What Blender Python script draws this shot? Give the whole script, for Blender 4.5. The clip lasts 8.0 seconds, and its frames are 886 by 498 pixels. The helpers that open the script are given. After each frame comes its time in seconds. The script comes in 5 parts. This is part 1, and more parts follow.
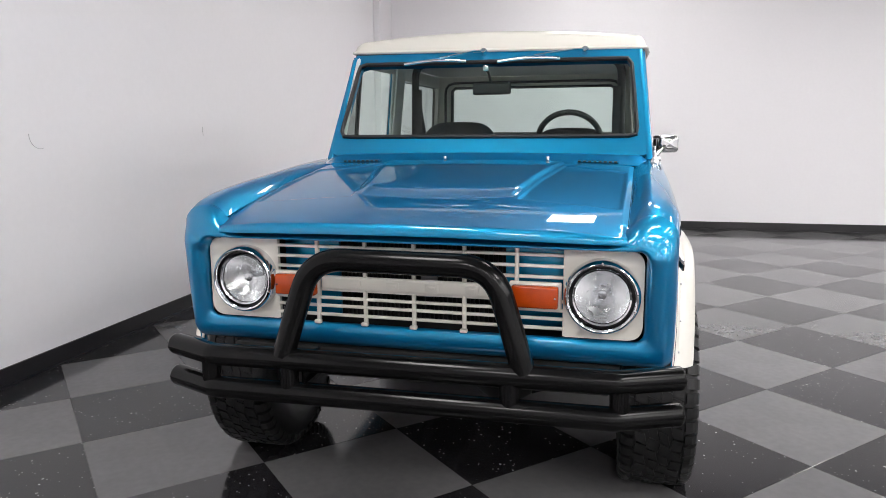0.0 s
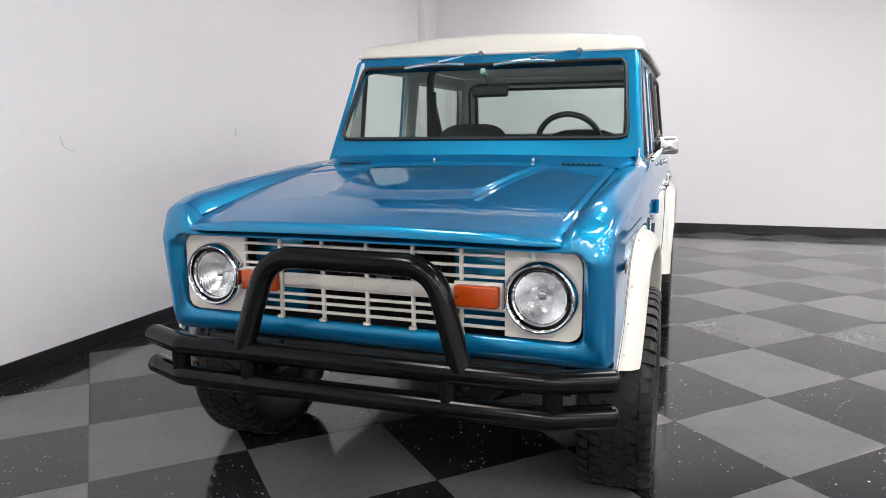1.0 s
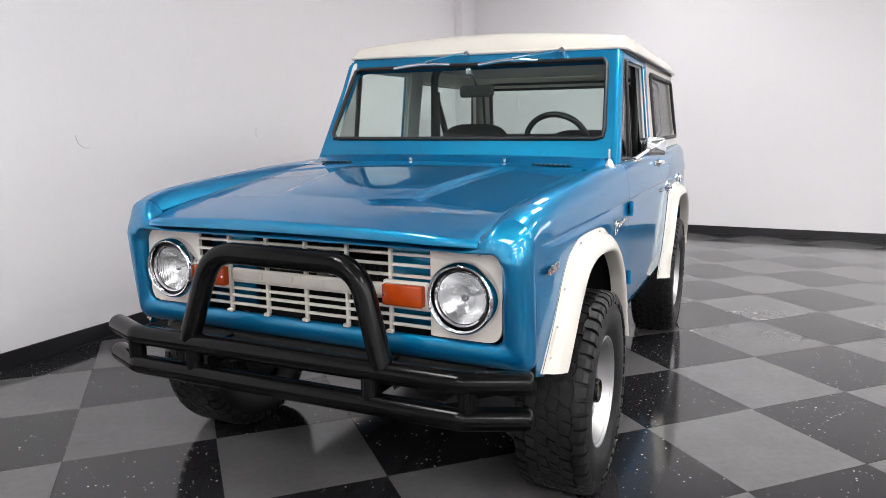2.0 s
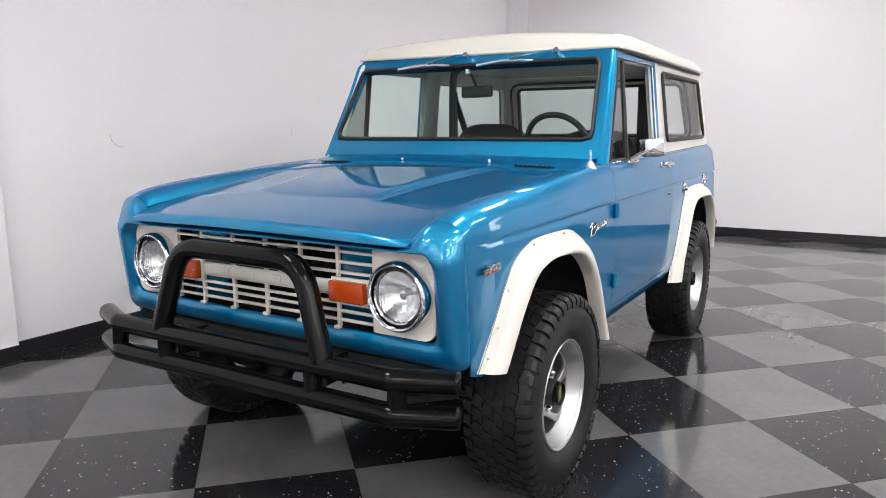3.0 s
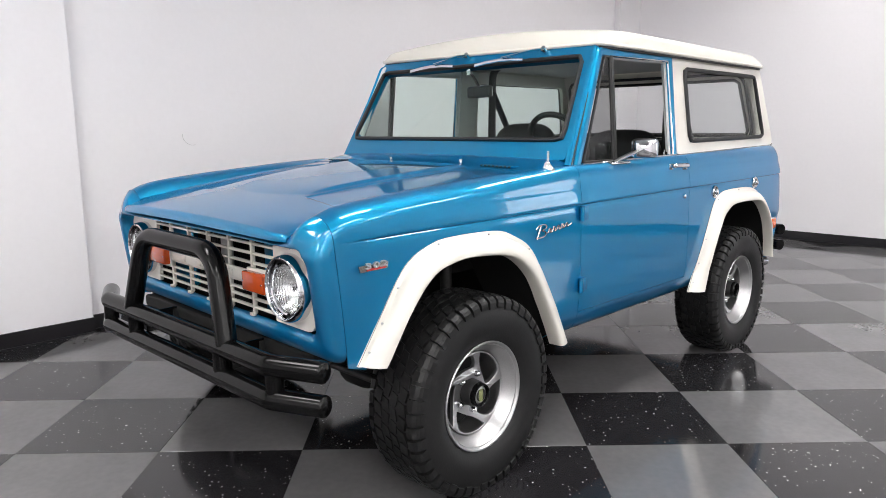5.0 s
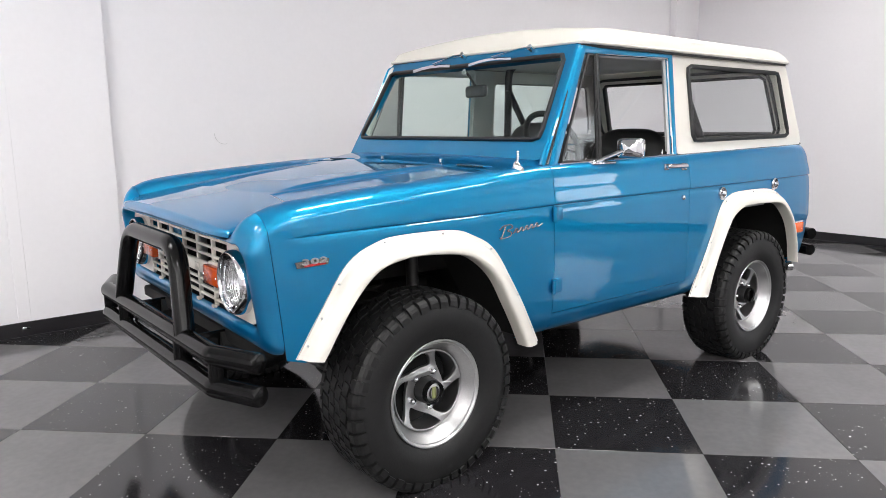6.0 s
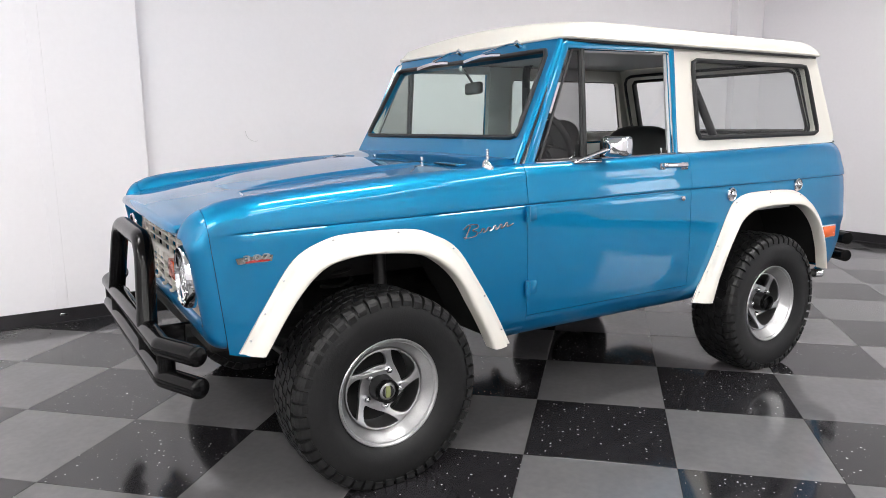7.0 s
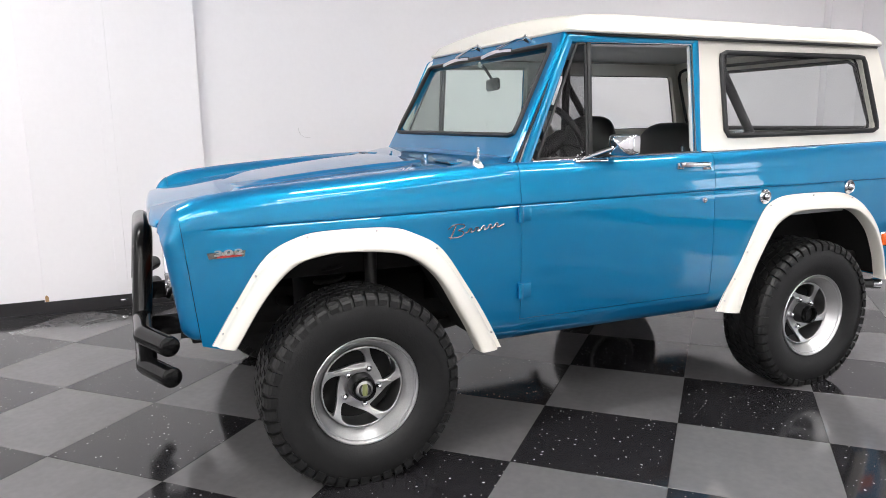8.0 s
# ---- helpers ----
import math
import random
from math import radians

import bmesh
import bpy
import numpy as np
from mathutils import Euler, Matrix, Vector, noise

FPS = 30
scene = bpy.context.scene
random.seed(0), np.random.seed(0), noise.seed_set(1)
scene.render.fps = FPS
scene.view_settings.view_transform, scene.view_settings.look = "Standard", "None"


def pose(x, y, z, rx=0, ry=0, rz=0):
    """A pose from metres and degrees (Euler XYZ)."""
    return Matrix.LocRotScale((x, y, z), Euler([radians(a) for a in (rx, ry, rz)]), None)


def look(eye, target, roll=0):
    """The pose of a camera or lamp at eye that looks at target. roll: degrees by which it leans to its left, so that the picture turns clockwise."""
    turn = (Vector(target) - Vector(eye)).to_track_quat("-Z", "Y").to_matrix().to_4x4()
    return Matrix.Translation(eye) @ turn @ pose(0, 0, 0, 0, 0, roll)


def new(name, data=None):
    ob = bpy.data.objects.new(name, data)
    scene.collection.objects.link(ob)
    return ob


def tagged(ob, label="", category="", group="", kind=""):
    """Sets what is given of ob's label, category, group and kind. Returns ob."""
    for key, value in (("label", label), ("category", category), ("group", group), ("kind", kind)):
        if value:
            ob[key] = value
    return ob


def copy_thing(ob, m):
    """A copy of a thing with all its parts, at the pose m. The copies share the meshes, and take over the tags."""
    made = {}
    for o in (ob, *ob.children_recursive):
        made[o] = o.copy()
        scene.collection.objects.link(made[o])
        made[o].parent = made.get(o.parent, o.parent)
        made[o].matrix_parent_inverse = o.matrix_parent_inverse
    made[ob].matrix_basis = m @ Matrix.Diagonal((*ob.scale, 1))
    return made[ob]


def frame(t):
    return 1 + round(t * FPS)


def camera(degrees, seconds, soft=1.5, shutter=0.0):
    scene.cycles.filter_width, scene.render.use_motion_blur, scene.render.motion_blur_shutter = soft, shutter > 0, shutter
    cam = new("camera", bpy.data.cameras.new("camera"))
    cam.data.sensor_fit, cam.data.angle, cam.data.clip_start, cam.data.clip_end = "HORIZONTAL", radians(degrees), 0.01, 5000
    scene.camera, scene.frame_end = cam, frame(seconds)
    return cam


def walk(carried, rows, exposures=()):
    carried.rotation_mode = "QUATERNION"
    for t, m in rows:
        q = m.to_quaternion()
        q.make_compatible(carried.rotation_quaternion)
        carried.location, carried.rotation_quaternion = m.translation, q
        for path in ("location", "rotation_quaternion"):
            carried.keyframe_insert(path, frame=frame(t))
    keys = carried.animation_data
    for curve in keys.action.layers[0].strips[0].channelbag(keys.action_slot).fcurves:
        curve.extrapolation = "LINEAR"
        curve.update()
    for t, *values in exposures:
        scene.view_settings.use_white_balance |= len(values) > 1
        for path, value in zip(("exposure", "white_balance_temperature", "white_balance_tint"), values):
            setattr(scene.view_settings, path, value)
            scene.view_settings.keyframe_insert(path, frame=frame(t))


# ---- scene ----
cam = camera(64.1, 8.0, soft=0.9)
PATH = [
    (0, (0.597, -2.726, 1.326), (0.148, -0.807, 0.987), -0.4),
    (0.5, (0.792, -2.714, 1.33), (0.238, -0.822, 0.995), -0.4),
    (1, (0.988, -2.679, 1.33), (0.346, -0.815, 0.995), -0.6),
    (1.5, (1.187, -2.619, 1.329), (0.466, -0.784, 0.993), -0.5),
    (2, (1.394, -2.54, 1.331), (0.581, -0.744, 0.995), -0.4),
    (3.5, (1.98, -2.274, 1.34), (0.874, -0.642, 0.999), -0.4),
    (4, (2.167, -2.16, 1.344), (0.969, -0.596, 1.0), -0.5),
    (4.5, (2.344, -2.03, 1.34), (1.054, -0.54, 0.998), -0.5),
    (6, (2.864, -1.556, 1.34), (1.332, -0.317, 0.999), -0.6),
    (6.5, (3.005, -1.365, 1.339), (1.398, -0.225, 0.994), -0.7),
    (7, (3.119, -1.154, 1.339), (1.45, -0.109, 0.992), -0.7),
    (7.5, (3.217, -0.936, 1.333), (1.478, -0.012, 0.986), -0.8),
    (8, (3.296, -0.729, 1.342), (1.492, 0.058, 0.986), -0.8),
]
walk(cam, [(t, look(eye, target, roll)) for t, eye, target, roll in PATH], ((0.0, 0.10), (4.0, 0.15), (8.0, 0.24)))

# ---------------------------------------------------------------- world and light
scene.view_settings.exposure = 0.0
world = bpy.data.worlds.new("world")
world.use_nodes = True
world.node_tree.nodes["Background"].inputs[0].default_value = (0.9, 0.95, 1.0, 1)
world.node_tree.nodes["Background"].inputs[1].default_value = 0.15
scene.world = world
LAMP = 21.6                      # glow of the ceiling tubes
DAY = 4.0                        # daylight beyond the window
ROOM = (-2.45, 10.5, -7.0, 6.90)  # x0, x1, y0, y1
CEIL = 3.9
TILE_O, TILE_H, TILE_Z = (1.414, 0.984), 0.4264, 0.0


# ---------------------------------------------------------------- materials
def mat(name, color, rough=0.5, metal=0.0, var=0.12, scale=6.0, fine=0.0, fine_scale=120.0, bump=0.0, bump_scale=80.0,
        coat=0.0, coat_rough=0.03, spec=0.5, rough_var=0.08, island=0.0):
    m = bpy.data.materials.new(name)
    m.use_nodes = True
    nt = m.node_tree
    N, L = nt.nodes, nt.links
    b = N["Principled BSDF"]
    b.inputs["Roughness"].default_value = rough
    b.inputs["Metallic"].default_value = metal
    b.inputs["Specular IOR Level"].default_value = spec
    b.inputs["Coat Weight"].default_value = coat
    b.inputs["Coat Roughness"].default_value = coat_rough
    tc = N.new("ShaderNodeTexCoord")
    n1 = N.new("ShaderNodeTexNoise")
    n1.inputs["Scale"].default_value = scale
    n1.inputs["Detail"].default_value = 4
    L.new(tc.outputs["Object"], n1.inputs["Vector"])
    mix = N.new("ShaderNodeMix")
    mix.data_type = "RGBA"
    mix.inputs["A"].default_value = (*[c * (1 - var) for c in color], 1)
    mix.inputs["B"].default_value = (*[min(1, c * (1 + var)) for c in color], 1)
    L.new(n1.outputs["Fac"], mix.inputs["Factor"])
    out = mix.outputs["Result"]
    if fine:
        n2 = N.new("ShaderNodeTexNoise")
        n2.inputs["Scale"].default_value = fine_scale
        n2.inputs["Detail"].default_value = 2
        L.new(tc.outputs["Object"], n2.inputs["Vector"])
        mr = N.new("ShaderNodeMapRange")
        mr.inputs["From Min"].default_value, mr.inputs["From Max"].default_value = 0.3, 0.7
        mr.inputs["To Min"].default_value, mr.inputs["To Max"].default_value = 1 - fine, 1 + fine
        L.new(n2.outputs["Fac"], mr.inputs["Value"])
        mul = N.new("ShaderNodeVectorMath")
        mul.operation = "SCALE"
        L.new(out, mul.inputs[0])
        L.new(mr.outputs["Result"], mul.inputs["Scale"])
        out = mul.outputs["Vector"]
    L.new(out, b.inputs["Base Color"])
    r = N.new("ShaderNodeMapRange")
    r.inputs["To Min"].default_value, r.inputs["To Max"].default_value = max(0.01, rough - rough_var), min(1, rough + rough_var)
    L.new(n1.outputs["Fac"], r.inputs["Value"])
    L.new(r.outputs["Result"], b.inputs["Roughness"])
    if bump:
        n3 = N.new("ShaderNodeTexNoise")
        n3.inputs["Scale"].default_value = bump_scale
        n3.inputs["Detail"].default_value = 3
        L.new(tc.outputs["Object"], n3.inputs["Vector"])
        bp = N.new("ShaderNodeBump")
        bp.inputs["Strength"].default_value = bump
        bp.inputs["Distance"].default_value = 0.002
        L.new(n3.outputs["Fac"], bp.inputs["Height"])
        L.new(bp.outputs["Normal"], b.inputs["Normal"])
    return m


def glow(name, color, strength):
    m = bpy.data.materials.new(name)
    m.use_nodes = True
    b = m.node_tree.nodes["Principled BSDF"]
    b.inputs["Base Color"].default_value = (*color, 1)
    b.inputs["Emission Color"].default_value = (*color, 1)
    b.inputs["Emission Strength"].default_value = strength
    return m


def glass(name, tint=(1, 1, 1), dim=0.9):
    """Thin pane: clear body with a mirror gloss over it."""
    m = bpy.data.materials.new(name)
    m.use_nodes = True
    nt = m.node_tree
    N, L = nt.nodes, nt.links
    N.remove(N["Principled BSDF"])
    tr = N.new("ShaderNodeBsdfTransparent")
    tr.inputs[0].default_value = (*[c * dim for c in tint], 1)
    gl = N.new("ShaderNodeBsdfGlossy")
    gl.inputs["Roughness"].default_value = 0.01
    fr = N.new("ShaderNodeLayerWeight")
    fr.inputs["Blend"].default_value = 0.35
    pw = N.new("ShaderNodeMath")
    pw.operation = "POWER"
    pw.inputs[1].default_value = 4.0
    L.new(fr.outputs["Facing"], pw.inputs[0])
    ma = N.new("ShaderNodeMath")
    ma.operation = "MULTIPLY_ADD"
    ma.inputs[1].default_value, ma.inputs[2].default_value = 0.7, 0.035
    L.new(pw.outputs[0], ma.inputs[0])
    mx = N.new("ShaderNodeMixShader")
    L.new(ma.outputs[0], mx.inputs[0])
    L.new(tr.outputs[0], mx.inputs[1])
    L.new(gl.outputs[0], mx.inputs[2])
    L.new(mx.outputs[0], N["Material Output"].inputs[0])
    return m


def tile_material(name, color, flecks):
    """Polished vinyl tile: mottled body, pale flecks, a soft uneven shine."""
    m = mat(name, color, rough=0.10, var=0.16, scale=4.0, fine=0.05, fine_scale=30.0, rough_var=0.055, spec=0.5)
    nt = m.node_tree
    N, L = nt.nodes, nt.links
    b = N["Principled BSDF"]
    old = b.inputs["Base Color"].links[0].from_socket
    info = N.new("ShaderNodeObjectInfo")
    mr = N.new("ShaderNodeMapRange")
    mr.inputs["To Min"].default_value, mr.inputs["To Max"].default_value = 0.88, 1.12
    L.new(info.outputs["Random"], mr.inputs["Value"])
    sc = N.new("ShaderNodeVectorMath")
    sc.operation = "SCALE"
    L.new(old, sc.inputs[0])
    L.new(mr.outputs["Result"], sc.inputs["Scale"])
    geo = N.new("ShaderNodeNewGeometry")
    vo = N.new("ShaderNodeTexVoronoi")
    vo.inputs["Scale"].default_value = 50.0
    warp = N.new("ShaderNodeTexNoise")
    warp.inputs["Scale"].default_value = 60.0
    L.new(geo.outputs["Position"], warp.inputs["Vector"])
    add = N.new("ShaderNodeVectorMath")
    add.operation = "MULTIPLY_ADD"
    add.inputs[1].default_value = (0.016, 0.016, 0.016)
    L.new(warp.outputs["Color"], add.inputs[0])
    L.new(geo.outputs["Position"], add.inputs[2])
    L.new(add.outputs["Vector"], vo.inputs["Vector"])
    sep = N.new("ShaderNodeSeparateColor")
    L.new(vo.outputs["Color"], sep.inputs[0])
    size = N.new("ShaderNodeMath")
    size.operation = "MULTIPLY_ADD"          # radius from the cell's random value
    size.inputs[1].default_value, size.inputs[2].default_value = 0.33, -0.33 + 0.33 * flecks
    L.new(sep.outputs[0], size.inputs[0])
    lt = N.new("ShaderNodeMath")
    lt.operation = "LESS_THAN"
    L.new(vo.outputs["Distance"], lt.inputs[0])
    L.new(size.outputs[0], lt.inputs[1])
    mx = N.new("ShaderNodeMix")
    mx.data_type = "RGBA"
    L.new(lt.outputs[0], mx.inputs["Factor"])
    L.new(sc.outputs["Vector"], mx.inputs["A"])
    mx.inputs["B"].default_value = (0.5, 0.5, 0.5, 1)
    L.new(mx.outputs["Result"], b.inputs["Base Color"])
    return m




def flake_paint(name, flake, ground):
    """Metallic flake in a tinted ground coat under clear lacquer."""
    m = mat(name, flake, rough=0.42, metal=1.0, var=0.03, scale=2.0, fine=0.08, fine_scale=900, coat=1.0, coat_rough=0.015, rough_var=0.02)
    N, L = m.node_tree.nodes, m.node_tree.links
    N["Principled BSDF"].inputs["Specular Tint"].default_value = (0.05, 0.46, 0.72, 1)
    under = N.new("ShaderNodeBsdfPrincipled")
    under.inputs["Base Color"].default_value = (*ground, 1)
    under.inputs["Roughness"].default_value = 0.5
    under.inputs["Specular IOR Level"].default_value = 0.1
    under.inputs["Coat Weight"].default_value = 1.0
    under.inputs["Coat Roughness"].default_value = 0.015
    mx = N.new("ShaderNodeMixShader")
    mx.inputs[0].default_value = 0.36
    L.new(N["Principled BSDF"].outputs[0], mx.inputs[1])
    L.new(under.outputs[0], mx.inputs[2])
    L.new(mx.outputs[0], N["Material Output"].inputs[0])
    return m


M_BLUE = flake_paint("blue_metallic_paint", (0.002, 0.27, 0.45), (0.001, 0.120, 0.345))
M_CREAM = mat("cream_paint", (0.70, 0.672, 0.612), rough=0.35, var=0.02, scale=3.0, coat=0.5, coat_rough=0.1, rough_var=0.05)
M_BLACK = mat("black_powder_coat", (0.003, 0.003, 0.0032), rough=0.16, spec=0.20, var=0.2, scale=14, bump=0.05, bump_scale=260, rough_var=0.05)
M_TRIM = mat("black_trim", (0.012, 0.012, 0.013), rough=0.45, var=0.2, scale=20)
M_RUBBER = mat("tyre_rubber", (0.009, 0.009, 0.0094), spec=0.35, rough=0.46, var=0.25, scale=9, fine=0.15, fine_scale=60, bump=0.25, bump_scale=150)
M_CHROME = mat("chrome", (0.66, 0.67, 0.69), rough=0.05, metal=1.0, var=0.04, scale=8, rough_var=0.02)
M_ALLOY = mat("machined_aluminium", (0.50, 0.50, 0.505), rough=0.38, metal=1.0, var=0.05, scale=10, fine=0.05, fine_scale=200, rough_var=0.05)
M_EMBLEM = mat("dulled_chrome", (0.34, 0.33, 0.31), rough=0.24, metal=1.0, var=0.25, scale=60, rough_var=0.05)
M_DARKIN = mat("dark_underside", (0.006, 0.006, 0.006), rough=0.8, var=0.3, scale=12)
M_STEEL = mat("dark_steel", (0.05, 0.05, 0.05), rough=0.5, metal=0.6, var=0.3, scale=16)
M_VINYL = mat("black_vinyl", (0.008, 0.008, 0.008), rough=0.42, var=0.2, scale=10, bump=0.2, bump_scale=300)
M_LINER = mat("grey_interior_paint", (0.62, 0.64, 0.63), rough=0.5, var=0.06, scale=8)
M_AMBER = mat("amber_plastic", (0.42, 0.050, 0.003), rough=0.22, var=0.2, scale=40, bump=0.4, bump_scale=220, coat=0.3)
M_ORANGE = mat("orange_marker_plastic", (0.80, 0.12, 0.008), rough=0.25, var=0.15, scale=40, bump=0.3, bump_scale=200, coat=0.4)
M_BOWL = mat("lamp_reflector", (0.86, 0.87, 0.88), rough=0.25, metal=1.0, var=0.05, scale=20, bump=0.25, bump_scale=60)
M_LENS = mat("ribbed_lamp_glass", (0.97, 0.98, 0.98), rough=0.03, var=0.01, scale=30, bump=0.7, bump_scale=70, rough_var=0.02)
M_LENS.node_tree.nodes["Principled BSDF"].inputs["Transmission Weight"].default_value = 1.0
M_LENS.node_tree.nodes["Principled BSDF"].inputs["IOR"].default_value = 1.3
M_RED = mat("red_enamel", (0.4, 0.02, 0.02), rough=0.3, var=0.05)
M_OLIVE = mat("olive_enamel", (0.22, 0.24, 0.10), rough=0.3, var=0.1)
M_WALL = mat("white_wall_paint", (0.845, 0.826, 0.85), rough=0.55, var=0.010, scale=0.7, fine=0.008, fine_scale=30, bump=0.08, bump_scale=140)
M_CEIL = mat("ceiling_paint", (0.80, 0.80, 0.80), rough=0.8, var=0.04, scale=2)
M_BASE = mat("black_vinyl_baseboard", (0.014, 0.013, 0.015), rough=0.35, var=0.25, scale=5)
M_SCUFF = mat("scuff", (0.50, 0.49, 0.50), rough=0.8, var=0.2)
M_RUST = mat("rust_stain", (0.42, 0.25, 0.12), rough=0.8, var=0.3, scale=30)
M_LIGHT = tile_material("grey_vinyl_tile", (0.118, 0.115, 0.119), 0.0)
M_DARK = tile_material("charcoal_vinyl_tile", (0.016, 0.0152, 0.017), 0.62)
M_GROUT = mat("tile_joint", (0.03, 0.03, 0.03), rough=0.7, var=0.2)
M_GLASS = glass("green_tinted_glass", (0.91, 0.985, 0.955), 0.95)
M_CLEAR = glass("clear_glass", (0.98, 0.99, 0.99), 0.96)
M_SMOKE = glass("smoked_glass", (0.9, 0.9, 0.9), 0.78)
M_MIRROR = mat("mirror", (0.9, 0.9, 0.9), rough=0.01, metal=1.0, var=0.0, rough_var=0.0)
M_TUBE = glow("fluorescent_diffuser", (1.0, 0.985, 0.97), LAMP)
M_DAY = glow("daylight_backdrop", (0.93, 0.97, 1.0), DAY)


# ---------------------------------------------------------------- mesh tools
def link(name, bm, material, smooth=40.0, recalc=True):
    if recalc:
        bmesh.ops.recalc_face_normals(bm, faces=bm.faces)
    me = bpy.data.meshes.new(name)
    bm.to_mesh(me)
    bm.free()
    me.materials.append(material)
    if smooth:
        for p in me.polygons:
            p.use_smooth = True
        me.set_sharp_from_angle(angle=radians(smooth))
    return new(name, me)


def part(name, bm, material, parent, label="", smooth=40.0, thick=0.0):
    rim = None
    if thick:
        bm.edges.ensure_lookup_table()
        bm.edges.index_update()
        rim = [e.index for e in bm.edges if len(e.link_faces) == 1]
    ob = link(name, bm, material, smooth)
    ob.parent = parent
    if rim:            # a crisp edge where the sheet ends
        sharp = ob.data.attributes.get("sharp_edge") or ob.data.attributes.new("sharp_edge", "BOOLEAN", "EDGE")
        for k in rim:
            sharp.data[k].value = True
    if label:
        ob["label"] = label
    if thick:
        md = ob.modifiers.new("thickness", "SOLIDIFY")
        md.thickness, md.offset = thick, -1
    return ob


def empty(name, parent=None, at=(0, 0, 0)):
    ob = new(name)
    ob.empty_display_size = 0.1
    ob.location = at
    ob.parent = parent
    return ob


def grid(bm, fn, nu, nv, keep=None, loop_u=False):
    vs = [[bm.verts.new(fn(i / nu, j / nv)) for j in range(nv + 1)] for i in range(nu if loop_u else nu + 1)]
    n = nu
    for i in range(n):
        a, b = vs[i], vs[(i + 1) % len(vs)]
        for j in range(nv):
            q = (a[j], b[j], b[j + 1], a[j + 1])
            if keep is None or keep(sum((v.co for v in q), Vector()) / 4):
                bm.faces.new(q)
    loose = [v for v in bm.verts if not v.link_faces]
    for v in loose:
        bm.verts.remove(v)
    return bm


def box(bm, c, size, bevel=0.0, m=None, seg=2):
    t = Matrix.Translation(c) @ Matrix.Diagonal((*size, 1))
    if m is not None:
        t = m @ t
    r = bmesh.ops.create_cube(bm, size=1, matrix=t)
    if bevel:
        es = {e for v in r["verts"] for e in v.link_edges}
        bmesh.ops.bevel(bm, geom=list(es), offset=bevel, segments=seg, profile=0.5, affect="EDGES")
    return bm


def boxm(c, size, bevel=0.0, m=None, seg=2):
    return box(bmesh.new(), c, size, bevel, m, seg)


def smooth_path(pts, n):
    """Catmull-Rom through pts, n even steps in length."""
    P = [Vector(p) for p in pts]
    Q = [P[0] * 2 - P[1]] + P + [P[-1] * 2 - P[-2]]
    out = []
    for i in range(1, len(Q) - 2):
        a, b, c, d = Q[i - 1], Q[i], Q[i + 1], Q[i + 2]
        for k in range(12):
            t = k / 12
            out.append(0.5 * ((2 * b) + (c - a) * t + (2 * a - 5 * b + 4 * c - d) * t * t + (3 * b - a - 3 * c + d) * t ** 3))
    out.append(P[-1])
    return resample(out, n)


def resample(pts, n):
    P = [Vector(p) for p in pts]
    s = [0.0]
    for a, b in zip(P, P[1:]):
        s.append(s[-1] + (b - a).length)
    out, k = [], 0
    for i in range(n + 1):
        d = s[-1] * i / n
        while k < len(s) - 2 and s[k + 1] < d:
            k += 1
        f = (d - s[k]) / max(1e-9, s[k + 1] - s[k])
        out.append(P[k].lerp(P[k + 1], min(1, max(0, f))))
    return out


def fillet(pts, r, closed=False, seg=6):
    """Round the corners of a polyline; r a number or one for each corner."""
    P = [Vector(p) for p in pts]
    n = len(P)
    out = []
    for i, p in enumerate(P):
        rr = r[i] if isinstance(r, (list, tuple)) else r
        if (not closed and i in (0, n - 1)) or rr == 0:
            out.append(p)
            continue
        a, b = P[i - 1] - p, P[(i + 1) % n] - p
        ang = a.angle(b)
        d = min(rr / math.tan(ang / 2), a.length * 0.49, b.length * 0.49)
        p0, p1 = p + a.normalized() * d, p + b.normalized() * d
        for k in range(seg + 1):
            t = k / seg
            out.append((1 - t) ** 2 * p0 + 2 * t * (1 - t) * p + t * t * p1)
    return out


def tube(bm, pts, r, n=16, closed=False, flat=None, caps=True):
    """Sweep a circle (or a flattened one) along pts."""
    P = [Vector(p) for p in pts]
    m = len(P)
    rings, prev = [], None
    for i, p in enumerate(P):
        if closed:
            t = (P[(i + 1) % m] - P[i - 1]).normalized()
        else:
            t = (P[min(m - 1, i + 1)] - P[max(0, i - 1)]).normalized()
        if prev is None:
            up = Vector((0, 0, 1)) if abs(t.z) < 0.9 else Vector((1, 0, 0))
            nrm = (up - t * up.dot(t)).normalized()
        else:
            nrm = (prev - t * prev.dot(t)).normalized()
        prev = nrm
        bi = t.cross(nrm)
        ra, rb = (r, r) if flat is None else flat
        rings.append([bm.verts.new(p + nrm * ra * math.cos(2 * math.pi * k / n) + bi * rb * math.sin(2 * math.pi * k / n)) for k in range(n)])
    cnt = m if closed else m - 1
    for i in range(cnt):
        a, b = rings[i], rings[(i + 1) % m]
        for k in range(n):
            bm.faces.new((a[k], a[(k + 1) % n], b[(k + 1) % n], b[k]))
    if not closed and caps:
        for ring, s in ((rings[0], -1), (rings[-1], 1)):
            bm.faces.new(ring if s > 0 else ring[::-1])
    return bm


